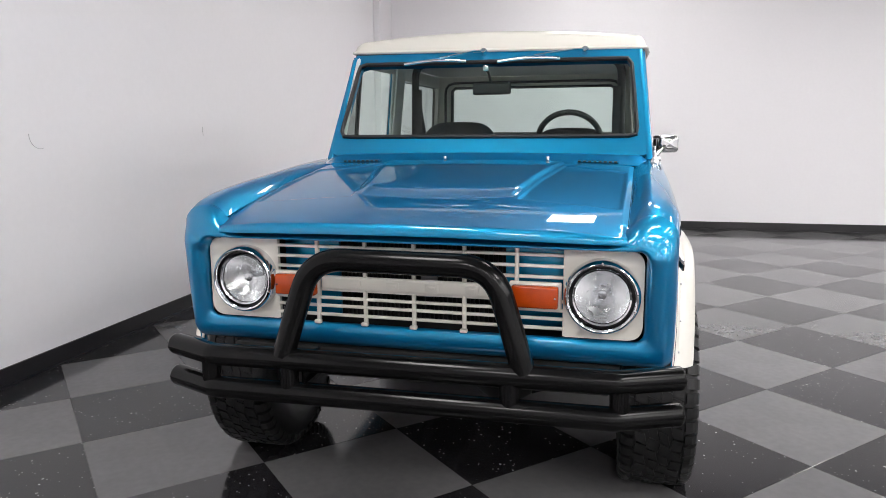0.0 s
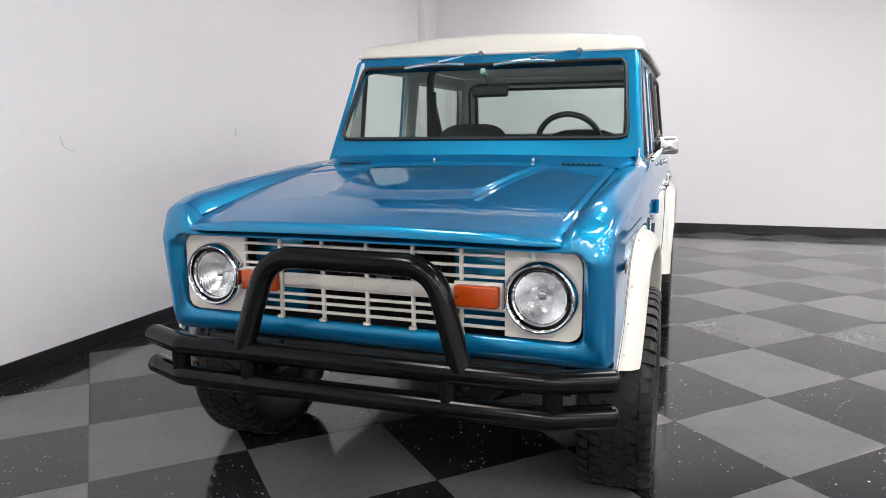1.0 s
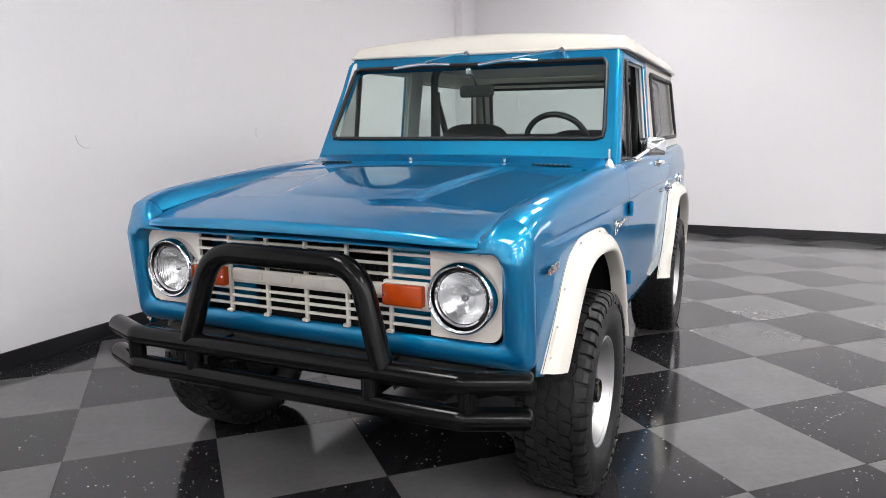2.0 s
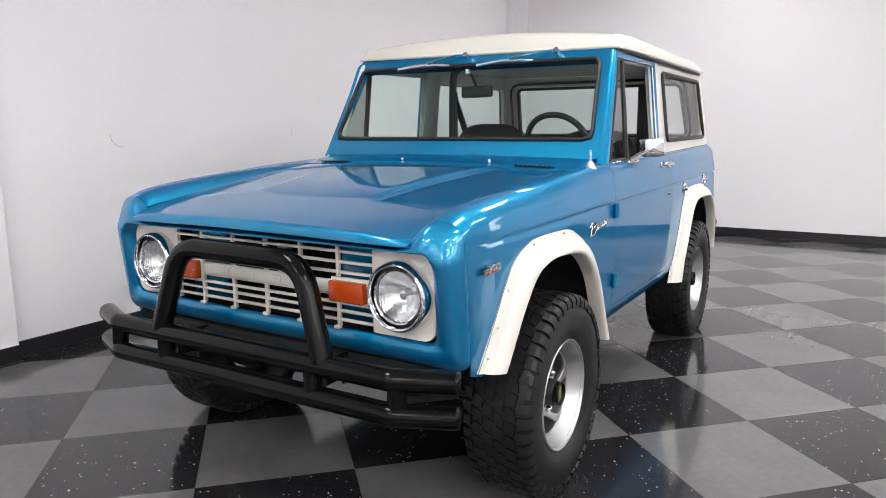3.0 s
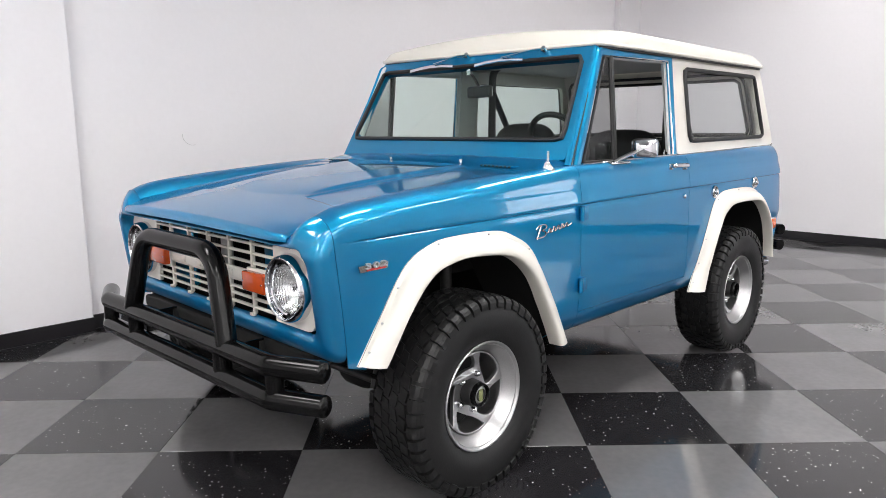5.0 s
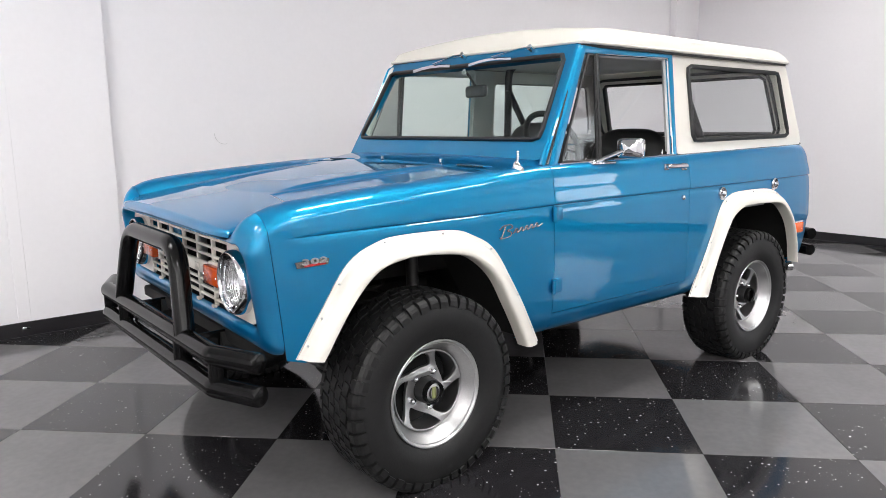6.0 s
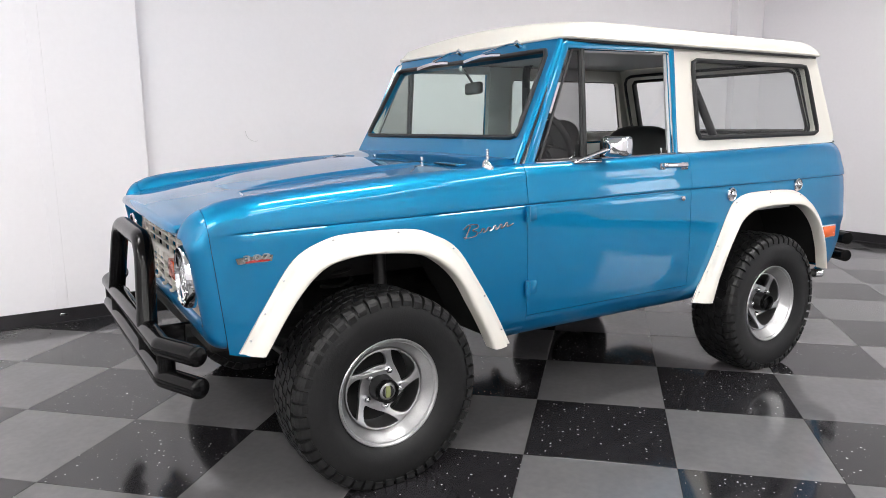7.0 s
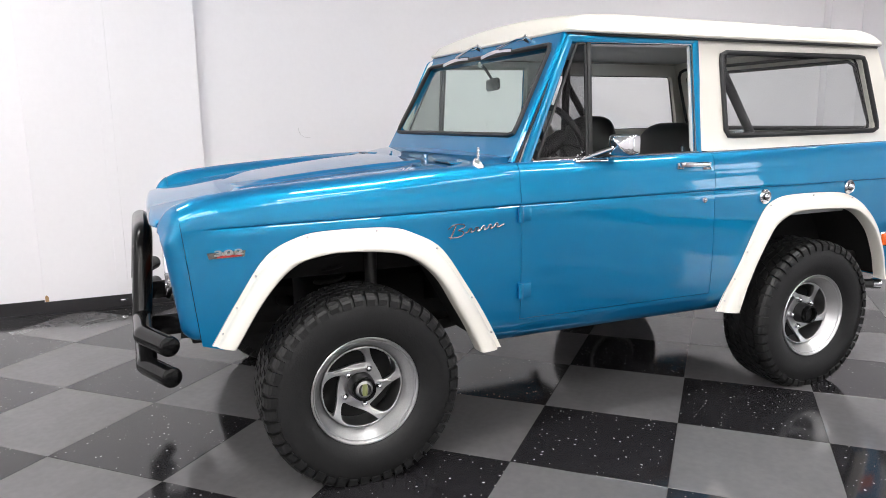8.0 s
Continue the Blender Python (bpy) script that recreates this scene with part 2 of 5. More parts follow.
def lathe(bm, prof, n=48, m=None, close=False):
    """Turn (axis, radius) pairs round the x axis."""
    rows = []
    for x, r in prof:
        rows.append([bm.verts.new(Vector((x, r * math.cos(2 * math.pi * k / n), r * math.sin(2 * math.pi * k / n)))) for k in range(n)])
    pairs = list(zip(rows, rows[1:]))
    if close:
        pairs.append((rows[-1], rows[0]))
    for a, b in pairs:
        for k in range(n):
            bm.faces.new((a[k], a[(k + 1) % n], b[(k + 1) % n], b[k]))
    bmesh.ops.remove_doubles(bm, verts=bm.verts, dist=1e-6)
    if m is not None:
        bmesh.ops.transform(bm, matrix=m, verts=bm.verts)
    return bm


def plate_ring(bm, outer, inner, off):
    """A frame between two loops of equal count, off deep."""
    off = Vector(off)
    n = len(outer)
    A = [bm.verts.new(p) for p in outer]
    B = [bm.verts.new(p) for p in inner]
    C = [bm.verts.new(Vector(p) + off) for p in outer]
    D = [bm.verts.new(Vector(p) + off) for p in inner]
    for i in range(n):
        j = (i + 1) % n
        for a, b in ((A, B), (B, D), (D, C), (C, A)):
            bm.faces.new((a[i], a[j], b[j], b[i]))
    return bm


def slab(bm, loop, off):
    off = Vector(off)
    A = [bm.verts.new(p) for p in loop]
    B = [bm.verts.new(Vector(p) + off) for p in loop]
    bm.faces.new(A)
    bm.faces.new(B[::-1])
    for i in range(len(A)):
        j = (i + 1) % len(A)
        bm.faces.new((A[i], B[i], B[j], A[j]))
    return bm


def interp(table, x):
    return float(np.interp(x, [a for a, _ in table], [b for _, b in table]))


def smooth_table(table, n=10):
    """The same table with n steps between its rows, on a curve without kinks."""
    out = []
    for k in range(len(table) - 1):
        (x0, y0), (x1, y1) = table[k], table[k + 1]
        m = []
        for j in (k, k + 1):
            a, b = table[max(0, j - 1)], table[min(len(table) - 1, j + 1)]
            m.append((b[1] - a[1]) / (b[0] - a[0]) * (x1 - x0))
        for i in range(n):
            t = i / n
            h = t * t * (3 - 2 * t)
            out.append((x0 + (x1 - x0) * t, y0 + (y1 - y0) * h + m[0] * t * (1 - t) ** 2 - m[1] * t * t * (1 - t)))
    return out + [table[-1]]


def sstep(a, b, x):
    t = min(1, max(0, (x - a) / (b - a)))
    return t * t * (3 - 2 * t)


# ---------------------------------------------------------------- the room
X0, X1, Y0, Y1 = ROOM
JOINT = -0.86


def structure(name, bm, material, label, category, smooth=0):
    return tagged(link(name, bm, material, smooth), label, category, kind="structure")


def build_shell():
    th = 0.2
    structure("wall_west", boxm((X0 - th / 2, (Y0 + Y1) / 2, CEIL / 2), (th, Y1 - Y0 + 2 * th, CEIL)), M_WALL, "smooth white painted wall with faint scuffs", "wall")
    d0, d1, w0, w1 = 5.42, 7.02, 0.75, 2.25          # window in the back wall
    bm = boxm(((X0 + d0) / 2, Y1 + th / 2, CEIL / 2), (d0 - X0, th, CEIL))
    box(bm, ((d1 + X1) / 2, Y1 + th / 2, CEIL / 2), (X1 - d1, th, CEIL))
    box(bm, ((d0 + d1) / 2, Y1 + th / 2, (CEIL + w1) / 2), (d1 - d0, th, CEIL - w1))
    box(bm, ((d0 + d1) / 2, Y1 + th / 2, w0 / 2), (d1 - d0, th, w0))
    structure("wall_north", bm, M_WALL, "smooth white painted back wall with a window", "wall")
    o = [(d0 - 0.06, Y1 - 0.014, w0 - 0.06), (d1 + 0.06, Y1 - 0.014, w0 - 0.06), (d1 + 0.06, Y1 - 0.014, w1 + 0.06), (d0 - 0.06, Y1 - 0.014, w1 + 0.06)]
    i = [(d0 + 0.004, Y1 - 0.014, w0 + 0.004), (d1 - 0.004, Y1 - 0.014, w0 + 0.004), (d1 - 0.004, Y1 - 0.014, w1 - 0.004), (d0 + 0.004, Y1 - 0.014, w1 - 0.004)]
    win = structure("window_1", plate_ring(bmesh.new(), o, i, (0, 0.012, 0)), M_CREAM, "bright daylight window with a plain white frame", "window")
    lp = [(d0 + 0.004, Y1 + 0.06, w0 + 0.004), (d1 - 0.004, Y1 + 0.06, w0 + 0.004), (d1 - 0.004, Y1 + 0.06, w1 - 0.004), (d0 + 0.004, Y1 + 0.06, w1 - 0.004)]
    pane = part("pane", slab(bmesh.new(), lp, (0, 0.006, 0)), M_CLEAR, win, "clear window pane", smooth=0)
    pane.visible_shadow = False
    structure("backdrop", boxm(((d0 + d1) / 2, Y1 + 1.2, 1.6), (5.0, 0.02, 4.0)), M_DAY, "bright daylight beyond the window", "daylight")
    structure("wall_east", boxm((X1 + th / 2, (Y0 + Y1) / 2, CEIL / 2), (th, Y1 - Y0 + 2 * th, CEIL)), M_WALL, "plain white painted side wall", "wall")
    structure("wall_south", boxm(((X0 + X1) / 2, Y0 - th / 2, CEIL / 2), (X1 - X0, th, CEIL)), M_WALL, "plain white painted wall", "wall")
    structure("ceiling", boxm(((X0 + X1) / 2, (Y0 + Y1) / 2, CEIL + 0.1), (X1 - X0 + 2 * th, Y1 - Y0 + 2 * th, 0.2)), M_CEIL, "flat pale ceiling of the showroom", "ceiling")
    # shallow boxed-out piers on the side wall, and one in the far corner
    structure("wall_pier", boxm((X0 + 0.035, -0.80, CEIL / 2), (0.07, 1.16, CEIL), 0.004), M_WALL, "shallow white boxed-out wall pier", "wall")
    structure("wall_pier_2", boxm((X0 + 0.035, -3.70, CEIL / 2), (0.07, 1.16, CEIL), 0.004), M_WALL, "shallow white boxed-out wall pier", "wall")
    structure("wall_pier_3", boxm((X0 + 0.045, Y1 - 0.25, CEIL / 2), (0.09, 0.50, CEIL), 0.004), M_WALL, "white boxed-out pier in the room corner", "wall")
    # baseboards, 10 cm, set out from the wall
    d, h = 0.012, 0.10
    for k, (a, b, off) in enumerate((((X0, -0.218), (X0, Y1 - 0.50), (d, 0)), ((X0 + 0.07, -1.382), (X0 + 0.07, -0.218), (d, 0)),
                                     ((X0, -3.118), (X0, -1.382), (d, 0)), ((X0 + 0.07, -4.282), (X0 + 0.07, -3.118), (d, 0)), ((X0, Y0), (X0, -4.282), (d, 0)),
                                     ((X0 + d, Y1 - 0.50), (X0 + 0.09, Y1 - 0.50), (0, -d)), ((X0 + 0.09, Y1 - 0.50), (X0 + 0.09, Y1 - d), (d, 0)), ((X0 + 0.09, Y1), (X1, Y1), (0, -d)),
                                     ((X1, Y0), (X1, Y1 - d), (-d, 0)), ((X0 + d, Y0), (X1 - d, Y0), (0, d)))):
        loop = [(a[0], a[1], 0.001), (b[0], b[1], 0.001), (b[0] + off[0], b[1] + off[1], 0.001), (a[0] + off[0], a[1] + off[1], 0.001)]
        bm = slab(bmesh.new(), loop, (0, 0, h))
        # a small cove foot
        f = 0.018
        loop2 = [(a[0] + off[0], a[1] + off[1], 0.001), (b[0] + off[0], b[1] + off[1], 0.001),
                 (b[0] + off[0] * (1 + f / d), b[1] + off[1] * (1 + f / d), 0.001), (a[0] + off[0] * (1 + f / d), a[1] + off[1] * (1 + f / d), 0.001)]
        slab(bm, loop2, (0, 0, 0.007))
        structure("baseboard" if not k else f"baseboard_{k + 1}", bm, M_BASE, "black vinyl baseboard along the wall foot", "baseboard")
    # a slim raised joint down the middle of the pier
    structure("trim_1", boxm((X0 + 0.0715, JOINT, CEIL / 2 + 0.06), (0.005, 0.075, CEIL - 0.12), 0.002), M_WALL, "slim raised vertical joint on the white pier", "trim")


def build_marks():
    def arc(c, r, a0, a1, w, squash=1.0):
        bm = bmesh.new()
        pts = []
        for i in range(15):
            a = radians(a0 + (a1 - a0) * i / 14)
            pts.append((c[0], c[1] + r * math.cos(a), c[2] + r * squash * math.sin(a)))
        tube(bm, pts, w, 6, flat=(w, 0.0012))
        return bm
    x = X0 + 0.001
    tagged(link("wall_scuff", arc((x, 0.60, 1.30), 0.075, 175, 285, 0.0022), M_SCUFF), "thin curved grey scuff on the white wall", "scuff", "wall marks")
    tagged(link("wall_scuff", arc((x, 2.32, 1.31), 0.10, 160, 200, 0.0018), M_SCUFF), "short faint grey scuff on the white wall", "scuff", "wall marks")
    bm = slab(bmesh.new(), [(X0 + 0.072, -1.375, 0.102), (X0 + 0.072, -1.350, 0.102), (X0 + 0.072, -1.352, 0.135), (X0 + 0.072, -1.362, 0.150), (X0 + 0.072, -1.374, 0.140)], (0.0015, 0, 0))
    tagged(link("chipped_plaster", bm, M_RUST, 0), "small brown chipped patch at a pier's foot", "chip", "wall marks")
    bm = boxm((X0 + 0.086, -0.86, 0.062), (0.006, 0.045, 0.016), 0.002)
    tagged(link("baseboard_clip", bm, M_CHROME), "small bright clip on the black baseboard", "clip")


def ceiling_light(x, y):
    e = tagged(empty("ceiling_light", at=(x, y, CEIL)), "white ceiling light panel with four glowing diffusers", "ceiling light", "ceiling lights")
    w, l, h = 0.62, 1.24, 0.08
    o = [(-w / 2, -l / 2, -h), (w / 2, -l / 2, -h), (w / 2, l / 2, -h), (-w / 2, l / 2, -h)]
    i = [(-w / 2 + 0.02, -l / 2 + 0.02, -h), (w / 2 - 0.02, -l / 2 + 0.02, -h), (w / 2 - 0.02, l / 2 - 0.02, -h), (-w / 2 + 0.02, l / 2 - 0.02, -h)]
    part("frame", plate_ring(bmesh.new(), o, i, (0, 0, h - 0.004)), M_CREAM, e, smooth=0)
    for p in (-1, 1):
        for q in (-1, 1):
            part("diffuser", boxm((p * 0.145, q * 0.300, -h + 0.02), (0.270, 0.575, 0.012)), M_TUBE, e, "glowing white diffuser", smooth=0)
    return e


build_shell()
build_marks()
first = ceiling_light(-0.3, -5.3)
# Unseen panels at guessed places; (-0.7, -2.2) is added to brighten wall and nose.
rows = [(-0.3, -5.3), (0.34, 5.0), (-0.7, -2.2)] + [(1.35, -6.2), (3.0, -5.3), (7.0, -4.4), (9.0, -4.6), (7.0, -6.3), (4.8, -6.4), (5.0, -4.4), (3.1, -2.5), (4.8, -2.2)] + [(x, y) for x in (1.55, 4.2) for y in (0.6, 3.2)] + [(x, y) for x in (6.5, 8.4) for y in (-2.2, 0.6, 3.2)]
for lx, ly in rows[1:]:
    copy_thing(first, pose(lx, ly, CEIL))


# ---------------------------------------------------------------- the car: body lines
# y runs from the nose (-0.66) to the tail (3.05); front axle at 0, rear axle at 2.337
WIDTH = [(-0.60, 0.807), (-0.46, 0.821), (-0.2, 0.832), (0.1, 0.843), (0.5, 0.851), (0.7, 0.855), (1.6, 0.864), (2.3, 0.868), (2.7, 0.866), (2.9, 0.864), (3.0, 0.860), (3.06, 0.850), (3.10, 0.832), (3.12, 0.80)]
SIDE = [(0.43, -0.11), (0.445, -0.06), (0.47, -0.032), (0.52, -0.010), (0.60, -0.003), (0.70, 0.0), (0.80, 0.0005), (0.88, -0.0005), (0.94, -0.002), (1.03, -0.0035)]
UPPER = [(0.0, 0.0), (0.03, -0.001), (0.06, -0.0035), (0.09, -0.008), (0.12, -0.015), (0.16, -0.030)]      # above the crease
LIP = [(-0.022, 0.0), (-0.009, -0.0025), (-0.0025, -0.0055), (0.0025, 0.0030), (0.010, 0.0036), (0.035, 0.0025), (0.07, 0.0)]   # the pressed crease itself
CREASE = [(-0.60, 0.990), (-0.27, 0.996), (0.15, 1.001), (0.67, 1.009), (1.67, 1.016), (2.85, 1.020), (3.2, 1.022)]
TAIL = [(0.44, -0.085), (0.53, -0.050), (0.65, -0.005), (0.77, 0.008), (0.94, -0.006), (1.05, -0.025), (1.13, -0.048), (1.17, -0.070), (1.21, -0.105)]   # lean of the rear end
PEAK = [(-0.60, 1.072), (-0.575, 1.083), (-0.55, 1.092), (-0.48, 1.105), (-0.30, 1.123), (0.0, 1.144), (0.3, 1.162), (0.6, 1.173), (0.66, 1.174), (1.6, 1.185), (2.9, 1.206), (3.05, 1.207)]
HOOD_W = [(-0.70, 0.655), (-0.5, 0.662), (0.0, 0.685), (0.5, 0.705), (0.6, 0.71)]
HOOD_Z = [(-0.72, 1.013), (-0.60, 1.0365), (-0.5, 1.0525), (-0.3, 1.080), (0.0, 1.115), (0.3, 1.145), (0.5, 1.162), (0.6, 1.168)]
PEAK, HOOD_W, HOOD_Z = smooth_table(PEAK), smooth_table(HOOD_W), smooth_table(HOOD_Z)
ARCH_F = dict(outer=[(-0.523, 0.584), (-0.429, 0.741), (-0.325, 0.886), (-0.212, 0.945), (-0.099, 0.961), (0.121, 0.957), (0.224, 0.927), (0.331, 0.863), (0.431, 0.718), (0.522, 0.568), (0.590, 0.433)],
              inner=[(-0.450, 0.577), (-0.346, 0.741), (-0.243, 0.847), (-0.141, 0.880), (-0.036, 0.885), (0.117, 0.870), (0.209, 0.836), (0.303, 0.754), (0.376, 0.634), (0.430, 0.540), (0.477, 0.440)])
ARCH_R = dict(outer=[(1.730, 0.444), (1.850, 0.664), (1.971, 0.891), (2.047, 0.951), (2.170, 0.972), (2.480, 0.966), (2.625, 0.922), (2.732, 0.839), (2.826, 0.691), (2.870, 0.580), (2.894, 0.493)],
              inner=[(1.820, 0.440), (1.891, 0.640), (1.975, 0.790), (2.033, 0.851), (2.154, 0.893), (2.415, 0.892), (2.565, 0.870), (2.690, 0.775), (2.762, 0.660), (2.803, 0.570), (2.825, 0.495)])


def half_width(y, z):
    d = z - interp(CREASE, y)
    w = interp(WIDTH, y) + interp(SIDE, min(z, 1.0)) + interp(UPPER, max(0.0, d)) + interp(LIP, d) * sstep(-0.55, -0.44, y)
    return w - 0.007 * sstep(2.72, 2.86, y) * (1 - sstep(0.735, 0.765, z))


LEFT_EXTRA = 0.022       # the passenger side of the nose reaches further out


def front_skew(x, y):
    """The nose sits slightly askew: its far side lies further back."""
    return 0.026 * (0.7 - x) * (1 - sstep(-0.60, 0.15, y))


def shoulder_z(y):
    return min(1.112, interp(PEAK, y) - 0.072)


def inside(poly, y, z):
    hit = False
    for (a, b), (c, d) in zip(poly, poly[1:] + poly[:1]):
        if (b > z) != (d > z) and y < (c - a) * (z - b) / (d - b) + a:
            hit = not hit
    return hit


def arch_hole(a):
    mid = [((p[0] * 0.45 + q[0] * 0.55), (p[1] * 0.45 + q[1] * 0.55)) for p, q in zip(smooth_path([(*p, 0) for p in a["outer"]], 40), smooth_path([(*p, 0) for p in a["inner"]], 40))]
    return [(mid[0][0], 0.2)] + mid + [(mid[-1][0], 0.2)]


HOLE_F, HOLE_R = arch_hole(ARCH_F), arch_hole(ARCH_R)


def hood_height(x, y):
    w = interp(HOOD_W, y)
    a = abs(x)
    z = interp(HOOD_Z, y) + 0.016 * (1 - (a / w) ** 2)
    # raised centre: a long ramp at the front, short steps down each side
    edge = interp([(-0.40, 0.280), (0.0, 0.332), (0.38, 0.403), (0.6, 0.435)], y)
    foot = -0.380 + 0.055 * (a / 0.27) ** 2
    ramp = min(1.0, max(0.0, (y - foot) / (-0.165 - foot)))
    z += 0.012 * (1 - (1 - ramp) ** 2) * (1 - sstep(edge - 0.026, edge + 0.006, a)) * (1 - 0.5 * sstep(0.2, 0.6, y))
    # shallow recess between the raised centre and the outer edge
    yf = -0.350 - 0.19 * max(0.0, a - 0.29)
    yr = 0.372 - 0.13 * sstep(0.40, 0.70, a)
    rec = sstep(yf - 0.008, yf + 0.012, y) * sstep(edge + 0.010, edge + 0.022, a) * (1 - sstep(w - 0.036, w - 0.022, a)) * (1 - sstep(yr - 0.012, yr + 0.008, y))
    return z - 0.005 * rec - 0.004 * sstep(w - 0.02, w, a)


car = tagged(empty("classic_car"), "blue metallic two-door off-roader with cream hardtop and flares", "car")


def crease_step(y, z0, z1, q):
    """Height at share q of the way up, with close steps round the pressed waist crease."""
    if z1 < 0.9:
        return z0 + (z1 - z0) * q
    zc = interp(CREASE, y)
    a, b = min(zc - 0.022, z1 - 0.03), min(zc + 0.014, z1 - 0.012)
    return interp([(0, z0), (0.38, a), (0.76, b), (1, z1)], q)


def side_section(y, v, s, z0, z1, over):
    """Point on the flank; v up the side from z0 to z1, then over the shoulder to the inner edge over."""
    split = 0.74
    if v <= split:
        z = crease_step(y, z0, z1, v / split)
        return Vector((s * half_width(y, z), y, z))
    t = (v - split) / (1 - split)
    xa, pk = half_width(y, z1), interp(PEAK, y)
    xi, zi = over
    # shoulder: a broad elliptic quarter up to the peak, then a soft fall to the inner seam
    r = min(interp([(-0.6, 0.085), (0.1, 0.085), (0.62, 0.044)], y), (xa - xi) * 0.62)
    if t < 0.6:
        a = t / 0.6 * math.pi / 2
        return Vector((s * (xa - r * (1 - math.cos(a))), y, z1 + (pk - z1) * math.sin(a)))
    k = (t - 0.6) / 0.4
    return Vector((s * (xa - r + (xi - xa + r) * k), y, pk + (zi - pk) * (0.15 * k + 0.85 * k * k)))


def flank(s, y0, y1, z0, z1, ny, nz, hole=None, over=None, seam=0.0):
    bm = bmesh.new()

    def fn(u, v):
        y = y0 + (y1 - y0) * u
        top = shoulder_z(y) if z1 is None else z1
        if over is None:
            z = crease_step(y, z0, top, v)
            return Vector((s * half_width(y, z), y, z))
        p = side_section(y, v, s, z0, top, over(y))
        if seam:   # the front seam leans back towards the foot
            p.y += seam * (1 - u) * max(0, 1.065 - p.z)
        p.y += front_skew(p.x, y)
        if s < 0:
            p.x -= LEFT_EXTRA * max(0.0, min(1.0, (0.9 - y) / 1.5)) * sstep(0.70, 0.78, -p.x)
        if y > 2.6:
            p.y += interp(TAIL, p.z) * sstep(2.6, 3.12, y)
        return p
    keep = None if hole is None else (lambda c: not inside(hole, c.y, c.z))
    return grid(bm, fn, ny, nz, keep)


def FENDER_IN(y):
    return interp(HOOD_W, y) + 0.004, interp(HOOD_Z, y) - 0.004


def build_fender(s):
    bm = flank(s, -0.600, 0.6775, 0.44, None, 110, 84, HOLE_F, FENDER_IN, seam=0.10)
    # trim the foot of the front corner
    bmesh.ops.bisect_plane(bm, geom=bm.verts[:] + bm.edges[:] + bm.faces[:], plane_co=(0, -0.45, 0.553), plane_no=(0, -0.3, -1), clear_outer=True)
    f = part("fender", bm, M_BLUE, car, "blue metallic front fender with a pressed waist crease", thick=0.004)
    # flange down the hood seam
    fl = bmesh.new()
    grid(fl, lambda u, v: Vector((s * (interp(HOOD_W, -0.660 + 1.09 * u) + 0.0035), -0.660 + 1.09 * u + front_skew(s * 0.67, -0.660 + 1.09 * u), interp(HOOD_Z, -0.660 + 1.09 * u) - 0.006 - 0.012 * (1 - sstep(0.0, 0.10, u)) - 0.04 * v)), 30, 2)
    part("seam_flange", fl, M_BLUE, f, "blue flange along the hood seam", thick=0.002)
    # arch liner behind the flare
    lin = bmesh.new()
    mid = [Vector((0, p[0], p[1])) for p in HOLE_F[1:-1]]

    def fn(u, v):
        p = mid[min(len(mid) - 1, round(u * (len(mid) - 1)))]
        return Vector((s * (half_width(p.y, 0.8) - 0.012 - 0.33 * v), p.y, p.z + 0.02))
    grid(lin, fn, len(mid) - 1, 3)
    part("arch_liner", lin, M_DARKIN, f, "black wheel-arch liner", thick=0.004)
    return f


def build_quarter(s):
    over = lambda y: (0.77, interp(PEAK, y) - 0.002)
    q = part("rear_quarter", flank(s, 1.6825, 3.12, 0.44, None, 110, 84, HOLE_R, over), M_BLUE, car, "blue metallic rear quarter panel", thick=0.004)
    mid = [Vector((0, p[0], p[1])) for p in HOLE_R[1:-1]]
    lin = bmesh.new()
    grid(lin, lambda u, v: Vector((s * (0.85 - 0.33 * v), mid[min(len(mid) - 1, round(u * (len(mid) - 1)))].y, mid[min(len(mid) - 1, round(u * (len(mid) - 1)))].z + 0.02)), len(mid) - 1, 3)
    part("arch_liner", lin, M_DARKIN, q, "black wheel-arch liner", thick=0.004)
    # rocker below the door
    part("rocker_panel", flank(s, 0.6775, 1.6825, 0.43, 0.5365, 40, 10), M_BLUE, car, "blue sill below the door", thick=0.004)
    return q


